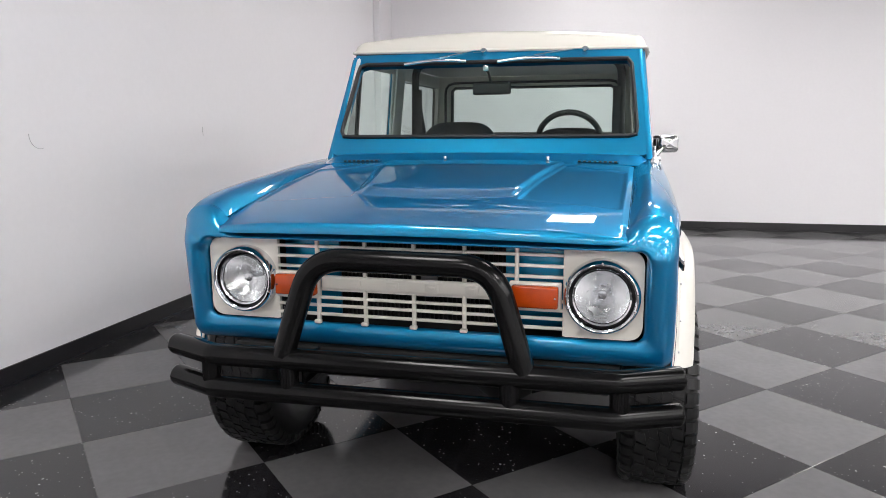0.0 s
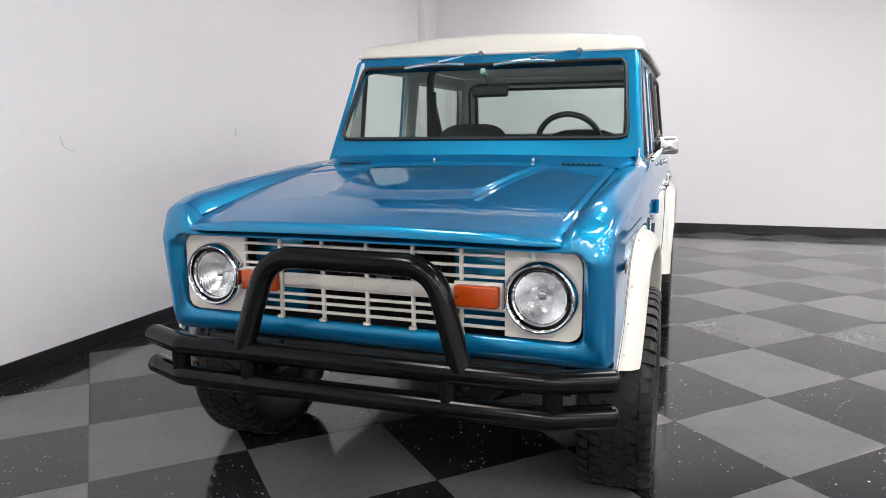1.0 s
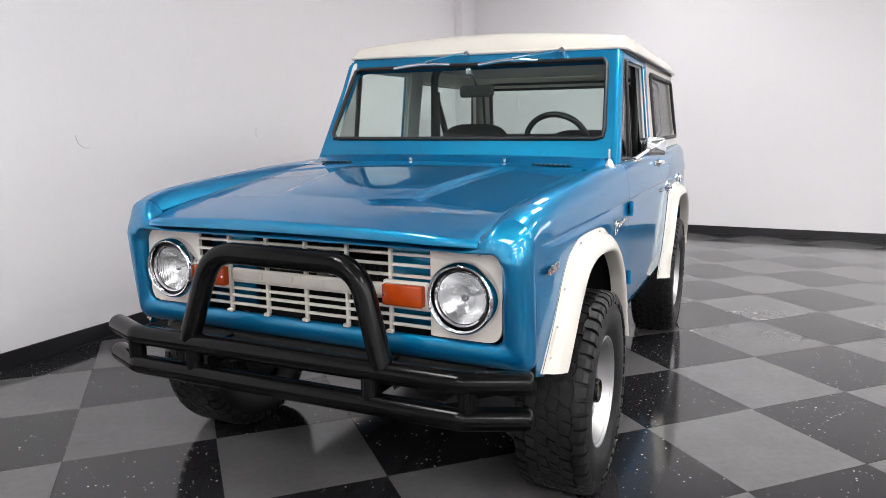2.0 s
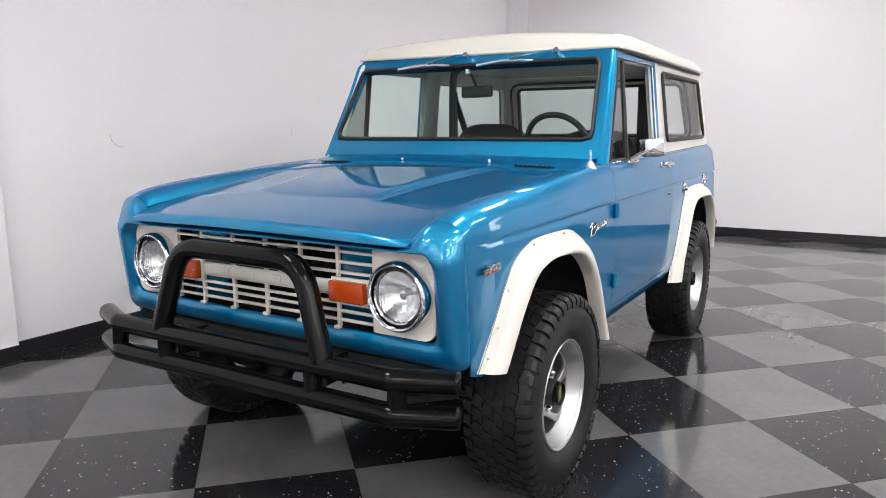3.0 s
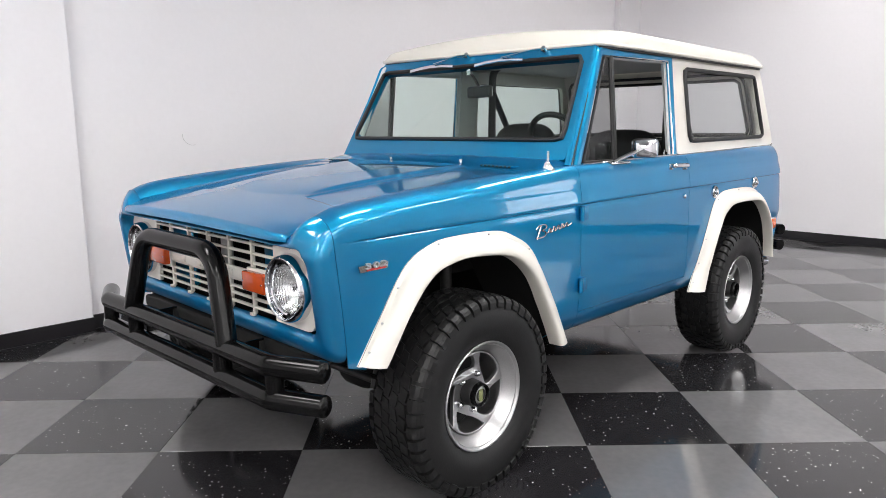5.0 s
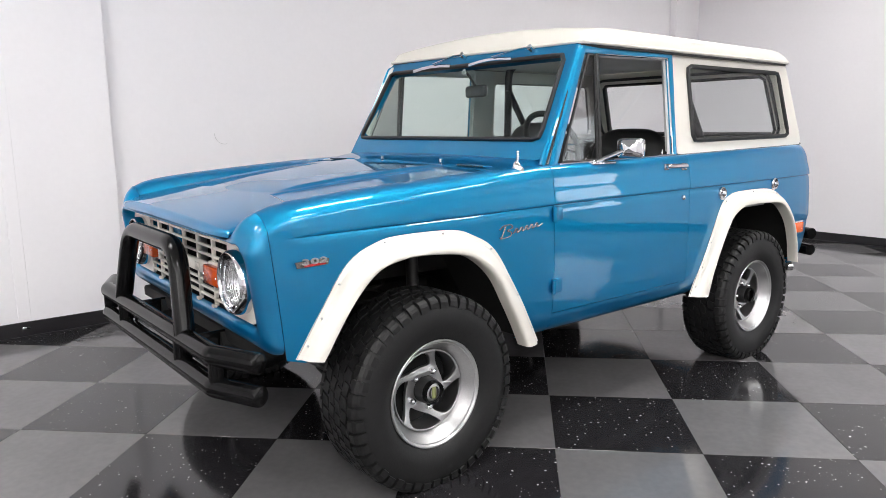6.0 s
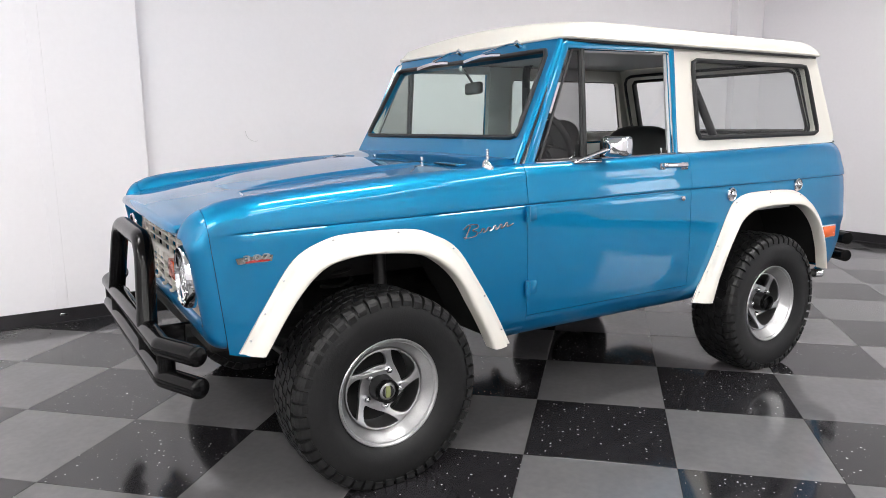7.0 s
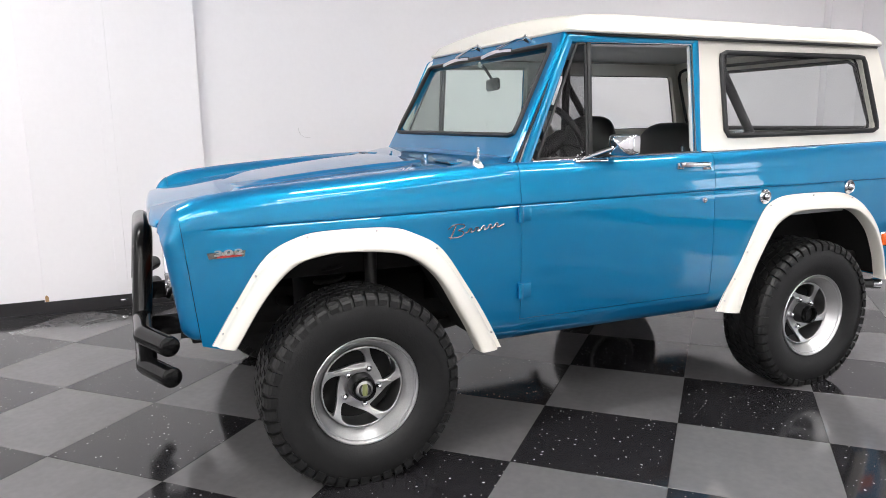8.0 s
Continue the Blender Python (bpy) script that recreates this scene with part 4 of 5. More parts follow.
# ---------------------------------------------------------------- the car: front end
def build_grille():
    g = empty("grille", car, (0, -0.608, 0))
    g.location.y, g.rotation_euler.z = -0.590, -0.026
    g["label"] = "cream grille with horizontal bars"
    # lamp panels: rounded outer corners, round hole
    for s in (-1, 1):
        n = 128
        w = 0.711 if s > 0 else 0.731
        pts = [(0.474, 0.690), (w, 0.690), (w, 0.963), (0.474, 0.963)]
        c = fillet([Vector((s * x, 0, z)) for x, z in pts], [0.002, 0.050, 0.050, 0.002], closed=True, seg=10)
        # order the outline by angle round the lamp so that it pairs with the hole
        cen = Vector((s * 0.590, 0, 0.826))
        outl = resample(c + [c[0]], 400)[:-1]
        outl.sort(key=lambda p: math.atan2(p.z - cen.z, p.x - cen.x))
        o = [min(outl, key=lambda p: abs((math.atan2(p.z - cen.z, p.x - cen.x) - (-math.pi + 2 * math.pi * (k + 0.5) / n)))) for k in range(n)]
        i = [cen + Vector((0.100 * math.cos(-math.pi + 2 * math.pi * (k + 0.5) / n), 0, 0.100 * math.sin(-math.pi + 2 * math.pi * (k + 0.5) / n))) for k in range(n)]
        part("lamp_panel", plate_ring(bmesh.new(), o, i, (0, 0.014, 0)), M_CREAM, g, "cream lamp panel", smooth=30)
    zs = [0.9655, 0.9420, 0.9075, 0.8735, 0.7990, 0.7705, 0.7435, 0.7135]
    for k, z in enumerate(zs):
        b = bmesh.new()
        box(b, (0, 0.004, z), (0.952, 0.014, 0.0105 if k else 0.008), 0.004)
        part("grille_bar", b, M_CREAM, g, "slim cream horizontal bar")
    for x in (-0.332, -0.166, 0.0, 0.166, 0.332):
        b = bmesh.new()
        box(b, (x, 0.002, 0.828), (0.013, 0.016, 0.280), 0.004)
        box(b, (x, -0.008, 0.690), (0.024, 0.016, 0.012), 0.003)
        part("grille_upright", b, M_CREAM, g, "cream upright")
    b = bmesh.new()
    box(b, (0, -0.004, 0.8245), (0.63, 0.022, 0.046), 0.009, seg=3)
    bar = part("name_bar", b, M_CREAM, g, "broad cream centre bar with raised blocks")
    for x in (-0.195, -0.065, 0.065, 0.195):
        b = bmesh.new()
        box(b, (x, -0.0165, 0.8245), (0.042, 0.006, 0.026), 0.003)
        box(b, (x, -0.0180, 0.8245), (0.020, 0.006, 0.010), 0.002)
        part("raised_block", b, M_CREAM, bar)
    # behind the bars: inner panels, radiator
    b = bmesh.new()
    box(b, (0, 0.13, 0.82), (1.40, 0.02, 0.34), 0.003)
    part("radiator_support", b, M_DARKIN, g, "dark radiator support")
    for s in (-1, 1):
        b = bmesh.new()
        box(b, (s * 0.385, 0.085, 0.825), (0.20, 0.02, 0.28), 0.004)
        part("inner_panel", b, M_BLUE, g, "blue inner panel")
    b = bmesh.new()
    for k in range(36):
        box(b, (-0.27 + 0.0154 * k, 0.105, 0.82), (0.003, 0.015, 0.26))
    part("radiator_core", b, M_DARKIN, g, "black radiator fins", smooth=0)
    b = bmesh.new()
    box(b, (0.035, 0.06, 0.86), (0.05, 0.03, 0.13), 0.004)
    box(b, (0.035, 0.05, 0.795), (0.075, 0.04, 0.022), 0.004)
    part("hood_latch", b, M_ALLOY, g, "bare metal hood latch")
    # black strip stands in for the shaded gap under the hood lip
    b = bmesh.new()
    box(b, (0, 0.02, 0.9790), (1.30, 0.05, 0.014), 0.003)
    part("lip_shade_strip", b, M_DARKIN, g, "black strip for the shade below the hood lip")


def build_headlight(s):
    h = empty("headlight", car, (s * 0.590, -0.608, 0.826))
    h.location.y, h.rotation_euler.z = -0.590 - s * 0.0153, -0.026
    h["label"] = "round headlight with chrome ring"
    to_front = Matrix.Rotation(-math.pi / 2, 4, "Z")          # lathe axis x -> -y
    part("bezel", lathe(bmesh.new(), [(p.x, p.y) for p in smooth_path([(-0.004, 0.1135, 0), (0.020, 0.1135, 0), (0.036, 0.1100, 0), (0.045, 0.1045, 0), (0.046, 0.1000, 0), (0.040, 0.0965, 0), (0.024, 0.0940, 0), (0.016, 0.0935, 0)], 26)], 72, to_front), M_CHROME, h, "chrome bezel")
    part("lamp_bucket", lathe(bmesh.new(), [(0.018, 0.0945), (0.020, 0.0940), (0.020, 0.0800)], 48, to_front), M_TRIM, h, "black gap round the lamp")
    part("retaining_ring", lathe(bmesh.new(), [(0.016, 0.0890), (0.030, 0.0890), (0.034, 0.0862), (0.031, 0.0815), (0.016, 0.0815)], 48, to_front, close=True), M_CHROME, h, "chrome retaining ring")
    bowl = [(0.020 - 0.062 * (1 - (r / 0.082) ** 2), r) for r in (0.082, 0.076, 0.068, 0.056, 0.044, 0.03, 0.016, 0.0)]
    part("reflector", lathe(bmesh.new(), bowl, 48, to_front), M_BOWL, h, "bright reflector bowl")
    part("bulb_shield", lathe(bmesh.new(), [(-0.05, 0.006), (-0.012, 0.008), (-0.006, 0.016), (-0.002, 0.014), (0.0, 0.0)], 20, to_front), M_CHROME, h, "small bulb shield")
    b = bmesh.new()

    def dome(u, v):
        x, z = (u - 0.5) * 2, (v - 0.5) * 2
        # square to disc
        dx, dz = x * math.sqrt(1 - z * z / 2), z * math.sqrt(1 - x * x / 2)
        flute = 0.0009 * math.sin(dx * 34) * (1 if abs(dz) < 0.62 else 0.3) + 0.0006 * math.sin(dz * 22)
        return Vector((dx * 0.082, -(0.024 + 0.020 * (1 - dx * dx - dz * dz) + flute), dz * 0.082))
    grid(b, dome, 64, 40)
    part("lens", b, M_LENS, h, "fluted clear lens", thick=0.002)
    for a in (90, 200, 340):
        b = lathe(bmesh.new(), [(0.042, 0.005), (0.047, 0.004), (0.048, 0)], 10, Matrix.Translation((0.103 * math.cos(radians(a)), 0, 0.103 * math.sin(radians(a)))) @ to_front)
        part("bezel_screw", b, M_CHROME, h)


def build_signal(s):
    g = empty("turn_signal", car, (s * 0.399 - (0.008 if s > 0 else 0), -0.608, 0.817))
    g.location.y, g.rotation_euler.z = -0.590 - s * 0.0104, -0.026
    g["label"] = "amber front turn signal"
    part("lens", boxm((0, -0.022, 0), (0.142, 0.036, 0.068), 0.006, seg=3), M_AMBER, g, "amber lens")
    part("base", boxm((0, -0.006, 0), (0.160, 0.018, 0.086), 0.005), M_CREAM, g, "cream base")
    for x in (-0.062, 0.062):
        part("screw", lathe(bmesh.new(), [(0.039, 0.004), (0.042, 0.003), (0.042, 0)], 8, Matrix.Translation((x, 0, 0)) @ Matrix.Rotation(-math.pi / 2, 4, "Z")), M_CHROME, g)


def build_front_bumper():
    b0 = empty("front_bumper", car)
    b0["label"] = "black double-tube bumper with centre hoop"
    r = 0.036
    for z in (0.603, 0.493):
        pts = fillet([(-0.822, -0.660, z), (-0.640, -0.738, z), (0.636, -0.738, z), (0.815, -0.662, z)], 0.06, seg=8)
        b = tube(bmesh.new(), pts, r, 24, caps=False)
        # domed ends
        for s in (-1, 1):
            tip = Vector((0.815, -0.662, z)) if s > 0 else Vector((-0.822, -0.660, z))
            ax = (tip - Vector((s * 0.638, -0.738, z))).normalized()
            m = Matrix.Translation(tip) @ ax.to_track_quat("X", "Z").to_matrix().to_4x4()
            cap = bmesh.new()
            lathe(cap, [(0, r), (0.006, r * 0.96), (0.011, r * 0.80), (0.013, 0)], 24, m)
            me = bpy.data.meshes.new("cap")
            cap.to_mesh(me)
            cap.free()
            b.from_mesh(me)
            bpy.data.meshes.remove(me)
        part("bumper_tube", b, M_BLACK, b0, "black bent steel tube")
    for x in (-0.655, -0.375, 0.330, 0.649):
        y = -0.738 if abs(x) < 0.6 else -0.730
        b = tube(bmesh.new(), [(x, y, 0.51), (x, y, 0.585)], 0.030, 16)
        part("spacer", b, M_BLACK, b0, "short black upright between tubes")
    hoop = fillet([(-0.392, -0.738, 0.615), (-0.298, -0.710, 0.926), (0.277, -0.710, 0.920), (0.374, -0.738, 0.612)], [0, 0.14, 0.14, 0], seg=10)
    part("hoop", tube(bmesh.new(), hoop, 0.0365, 24), M_BLACK, b0, "black centre hoop tube")
    for s in (-1, 1):
        b = bmesh.new()
        box(b, (s * 0.34, -0.60, 0.555), (0.012, 0.22, 0.085), 0.003)
        part("bracket", b, M_BLACK, b0, "black mounting plate")
    return b0


def build_rear_bumper():
    b0 = empty("rear_bumper", car)
    b0["label"] = "black double-tube rear bumper"
    for z in (0.632, 0.526):
        pts = fillet([(-0.845, 3.155, z), (-0.66, 3.235, z), (0.66, 3.235, z), (0.845, 3.150, z)], 0.07, seg=8)
        part("bumper_tube", tube(bmesh.new(), pts, 0.036, 20), M_BLACK, b0, "black bent steel tube")
    for x in (-0.6, -0.35, 0.35, 0.6):
        part("spacer", tube(bmesh.new(), [(x, 3.233, 0.535), (x, 3.233, 0.622)], 0.028, 14), M_BLACK, b0)
    for s in (-1, 1):
        part("bracket", boxm((s * 0.34, 3.12, 0.555), (0.012, 0.22, 0.10), 0.003), M_BLACK, b0)


# ---------------------------------------------------------------- flares, wheels
def build_flare(a, s):
    N = 60
    o = smooth_path([(*p, 0) for p in a["outer"]], N)
    i = smooth_path([(*p, 0) for p in a["inner"]], N)
    cross = [(-0.02, -0.004), (0.0, 0.004), (0.03, 0.0065), (0.15, 0.0085), (0.19, 0.012), (0.24, 0.024), (0.30, 0.034), (0.42, 0.043), (0.62, 0.053), (0.82, 0.060), (0.93, 0.060), (0.985, 0.055), (1.01, 0.044), (1.02, 0.030), (1.02, 0.0)]

    def fn(u, v):
        k = round(u * N)
        t, out = cross[round(v * (len(cross) - 1))]
        y, z = o[k].x + (i[k].x - o[k].x) * t, o[k].y + (i[k].y - o[k].y) * t
        w = half_width(min(2.92, max(-0.55, y)), max(0.56, min(z, 0.95)))
        return Vector((s * (w + out), y, z))
    f = part("wheel_flare", grid(bmesh.new(), fn, N, len(cross) - 1), M_CREAM, car, "cream moulded wheel-arch flare with small rivets", thick=0.004, smooth=50)
    for k in (2, 6, 11, 20, 30, 40, 50, 57):
        y, z = o[k].x + (i[k].x - o[k].x) * 0.12, o[k].y + (i[k].y - o[k].y) * 0.12
        w = half_width(min(2.92, max(-0.55, y)), max(0.56, min(z, 0.95))) + 0.0135
        b = lathe(bmesh.new(), [(-0.004, 0.004), (0.001, 0.0036), (0.002, 0.002), (0.002, 0)], 8, Matrix.Translation((s * w, y, z)) @ Matrix.Diagonal((s, 1, 1, 1)))
        part("rivet", b, M_ALLOY, f)
    # fine black line stands for the thin shadow along the outer edge
    g = bmesh.new()
    tube(g, [Vector((s * (half_width(min(2.92, max(-0.55, p.x)), max(0.56, min(p.y, 0.95))) + 0.001), p.x, p.y)) for p in o], 0.0012, 6)
    part("edge_shade", g, M_TRIM, f, "thin dark line for the shade at the flare's edge")


R_TYRE, HUB_Z = 0.381, 0.357


def pierced_plate(loops, depth, bevel):
    """A flat plate with holes: first loop the outline, the rest openings; its faces along z."""
    cu = bpy.data.curves.new("plate", "CURVE")
    cu.dimensions, cu.fill_mode, cu.extrude, cu.bevel_depth, cu.bevel_resolution, cu.offset = "2D", "BOTH", depth, bevel, 2, -bevel
    for lp in loops:
        sp = cu.splines.new("POLY")
        sp.points.add(len(lp) - 1)
        for p, (x, y) in zip(sp.points, lp):
            p.co = (x, y, 0, 1)
        sp.use_cyclic_u = True
    ob = bpy.data.objects.new("plate", cu)
    scene.collection.objects.link(ob)
    me = bpy.data.meshes.new_from_object(ob.evaluated_get(bpy.context.evaluated_depsgraph_get()))
    bpy.data.objects.remove(ob)
    bm = bmesh.new()
    bm.from_mesh(me)
    bpy.data.meshes.remove(me)
    bmesh.ops.remove_doubles(bm, verts=bm.verts, dist=1e-6)
    return bm


def build_wheel(y=0.0, turn=78.0, capped=True):
    w = empty("wheel", car, (0.79, y, HUB_Z))
    w["label"] = "deep-dish swirl-spoke aluminium wheel with all-terrain tyre"
    # carcass: x outwards
    prof = [(-0.088, 0.190), (-0.105, 0.205), (-0.122, 0.250), (-0.1265, 0.295), (-0.122, 0.330), (-0.114, 0.348), (-0.098, 0.362),
            (-0.05, 0.3735), (0, 0.3745), (0.05, 0.3735), (0.098, 0.364), (0.114, 0.348), (0.122, 0.330), (0.1265, 0.295), (0.122, 0.250), (0.105, 0.212), (0.092, 0.200), (0.085, 0.190)]
    prof = [(p.x, p.y) for p in smooth_path([(a, b, 0) for a, b in prof], 44)]
    tb = lathe(bmesh.new(), prof, 96)
    for v in tb.verts:          # flat contact patch
        v.co.z = max(v.co.z, -HUB_Z + 0.009)
    ty = part("tyre", tb, M_RUBBER, w, "black all-terrain tyre", smooth=50)
    # tread: staggered blocks in rows
    rows = [(-0.060, 0.038, 48, 0.5), (-0.019, 0.032, 48, 0.0), (0.019, 0.032, 48, 0.5), (0.060, 0.038, 48, 0.0)]
    verts, faces = [], []
    for x, wd, n, ph in rows:
        for k in range(n):
            a = 2 * math.pi * (k + ph) / n
            da = 2 * math.pi / n * 0.43
            base = len(verts)
            for r, shrink in ((0.362, 1.0), (R_TYRE - 0.0015, 0.92)):
                for sx, sa in ((-1, -1), (1, -1), (1, 1), (-1, 1)):
                    xx = x + sx * wd / 2 * shrink + sa * 0.004 * (1 if k % 2 else -1)
                    aa = a + sa * da * shrink + sx * 0.014
                    verts.append((xx, r * math.cos(aa), max(r * math.sin(aa), -HUB_Z + 0.002)))
            for q in ((4, 5, 6, 7), (0, 1, 5, 4), (1, 2, 6, 5), (2, 3, 7, 6), (3, 0, 4, 7)):
                faces.append([base + i for i in q])
    # shoulder lugs wrap from the crown over on to the sidewall
    for sx in (-1, 1):
        for k in range(48):
            a = 2 * math.pi * (k + (0.5 if sx > 0 else 0.0)) / 48
            da = 2 * math.pi / 48 * 0.36
            base = len(verts)
            low = 0.331 if k % 2 else 0.337
            sec = [(0.084, 0.360), (0.085, R_TYRE - 0.002), (0.108, R_TYRE - 0.006), (0.121, 0.366), (0.1265, 0.355), (0.1280, low), (0.119, low - 0.002)]
            for xx, r in sec:
                for sa in (-1, 1):
                    aa = a + sa * da * (1.0 if r < 0.372 else 0.94)
                    verts.append((sx * xx, r * math.cos(aa), max(r * math.sin(aa), -HUB_Z + 0.002)))
            m = len(sec)
            for i in range(m - 1):
                faces.append([base + 2 * i, base + 2 * i + 1, base + 2 * i + 3, base + 2 * i + 2])
            faces.append([base + 2 * i for i in range(m)])
            faces.append([base + 2 * i + 1 for i in range(m)][::-1])
    me = bpy.data.meshes.new("tread")
    me.from_pydata(verts, [], faces)
    me.materials.append(M_RUBBER)
    me.validate()
    tr = new("tread", me)
    tr.parent = ty
    # rim: rolled lip, machined barrel tapering in to the centre
    prof = [(-0.09, 0.188), (0.080, 0.191), (0.090, 0.200), (0.100, 0.2080), (0.106, 0.2085), (0.109, 0.2055), (0.108, 0.2015), (0.103, 0.1985), (0.099, 0.1965), (0.098, 0.1925), (0.092, 0.1895), (0.070, 0.1745), (0.050, 0.1620), (0.040, 0.1575), (0.030, 0.1560), (-0.02, 0.1560), (-0.09, 0.168)]
    rim_ob = part("rim", lathe(bmesh.new(), prof, 96), M_ALLOY, w, "polished aluminium rim", smooth=35)
    # cast centre: five curved windows between swept spokes, dished in to the bolt face
    hole = [(0.1525, -1), (0.1530, -12), (0.1530, -24), (0.1525, -36), (0.1515, -47), (0.1480, -55), (0.1400, -60.5), (0.1250, -66), (0.1080, -71.5), (0.0960, -74), (0.0900, -73), (0.0875, -68), (0.0868, -56), (0.0880, -43), (0.0930, -31), (0.1010, -20), (0.1130, -12), (0.1300, -5.5), (0.1450, -2)]
    loops = [[(0.1585 * math.cos(2 * math.pi * k / 96), 0.1585 * math.sin(2 * math.pi * k / 96)) for k in range(96)],
             [(0.044 * math.cos(2 * math.pi * k / 32), 0.044 * math.sin(2 * math.pi * k / 32)) for k in range(32)]]
    for k in range(5):
        loops.append([(r * math.cos(radians(a + turn + 72 * k)), r * math.sin(radians(a + turn + 72 * k))) for r, a in hole])
    b = pierced_plate(loops, 0.007, 0.0025)
    for v in b.verts:
        u, q, t = v.co
        r = math.hypot(u, q)
        v.co = Vector((t + interp([(0.0, 0.020), (0.085, 0.020), (0.155, 0.046)], r), u, q))
    part("spoke_disc", b, M_ALLOY, rim_ob, "cast centre with five swept spokes", smooth=35)
    # black disc added behind the spokes so that their windows read dark
    part("gap_blackout", lathe(bmesh.new(), [(-0.045, 0.0), (-0.045, 0.154), (-0.052, 0.154), (-0.052, 0.0)], 48), M_DARKIN, rim_ob, "added black disc that darkens the gaps between the spokes")
    part("brake_drum", lathe(bmesh.new(), [(-0.06, 0.0), (-0.06, 0.150), (-0.09, 0.155), (-0.13, 0.155), (-0.13, 0)], 40), M_DARKIN, w, "black brake drum")
    part("hub", lathe(bmesh.new(), [(0.00, 0.054), (0.030, 0.052), (0.066, 0.049), (0.074, 0.046), (0.076, 0.038), (0.060, 0.036), (0.060, 0.0)], 36), M_TRIM, w, "black hub")
    part("hub_ring", lathe(bmesh.new(), [(0.072, 0.0460), (0.088, 0.0450), (0.094, 0.0425), (0.095, 0.0390), (0.090, 0.0355), (0.076, 0.0345), (0.070, 0.0345)], 36), M_BLACK, w, "glossy black hub ring")
    if capped:
        part("hub_cap", lathe(bmesh.new(), [(0.074, 0.0350), (0.083, 0.0335), (0.086, 0.0285), (0.087, 0.0)], 28), M_ALLOY, w, "aluminium hub cap")
        bm = bmesh.new()
        for sy in (-1, 1):
            pts = [(0.020 * math.cos(radians(q)) * sy + 0.004 * sy, 0.024 * math.sin(radians(q))) for q in range(-70, 71, 20)]
            pts += [(0.010 * math.cos(radians(q)) * sy + 0.004 * sy, 0.022 * math.sin(radians(q))) for q in range(70, -71, -20)]
            slab(bm, [(0.0872, p, q) for p, q in pts], (0.0012, 0, 0))
        part("cap_emblem", bm, M_TRIM, w, "two dark curved marks")
        part("cap_badge", boxm((0.0876, 0, 0), (0.0014, 0.020, 0.046), 0.0005), M_OLIVE, w, "olive enamel centre")
    for k in range(5):
        a = radians(72 * k + turn - 15)
        m = Matrix.Translation(Vector((0.027, 0.0725 * math.cos(a), 0.0725 * math.sin(a))))
        part("lug_nut", lathe(bmesh.new(), [(0, 0.0138), (0.014, 0.0132), (0.022, 0.0105), (0.027, 0.006), (0.028, 0)], 12, m), M_CHROME, w, "chrome lug nut")
        part("lug_seat", lathe(bmesh.new(), [(0.0005, 0.0190), (0.0018, 0.0185), (0.0018, 0.0142), (0.0004, 0.0140)], 20, m, close=True), M_TRIM, w)
    return w


# ---------------------------------------------------------------- small fittings
def text_mesh(word, size, depth):
    cu = bpy.data.curves.new("lettering", "FONT")
    cu.body, cu.size, cu.extrude, cu.align_x, cu.align_y = word, size, depth, "CENTER", "CENTER"
    cu.space_character, cu.offset = 1.14, 0.0012
    ob = bpy.data.objects.new("lettering", cu)
    scene.collection.objects.link(ob)
    me = bpy.data.meshes.new_from_object(ob.evaluated_get(bpy.context.evaluated_depsgraph_get()))
    bpy.data.objects.remove(ob)
    bm = bmesh.new()
    bm.from_mesh(me)
    bpy.data.meshes.remove(me)
    return bm


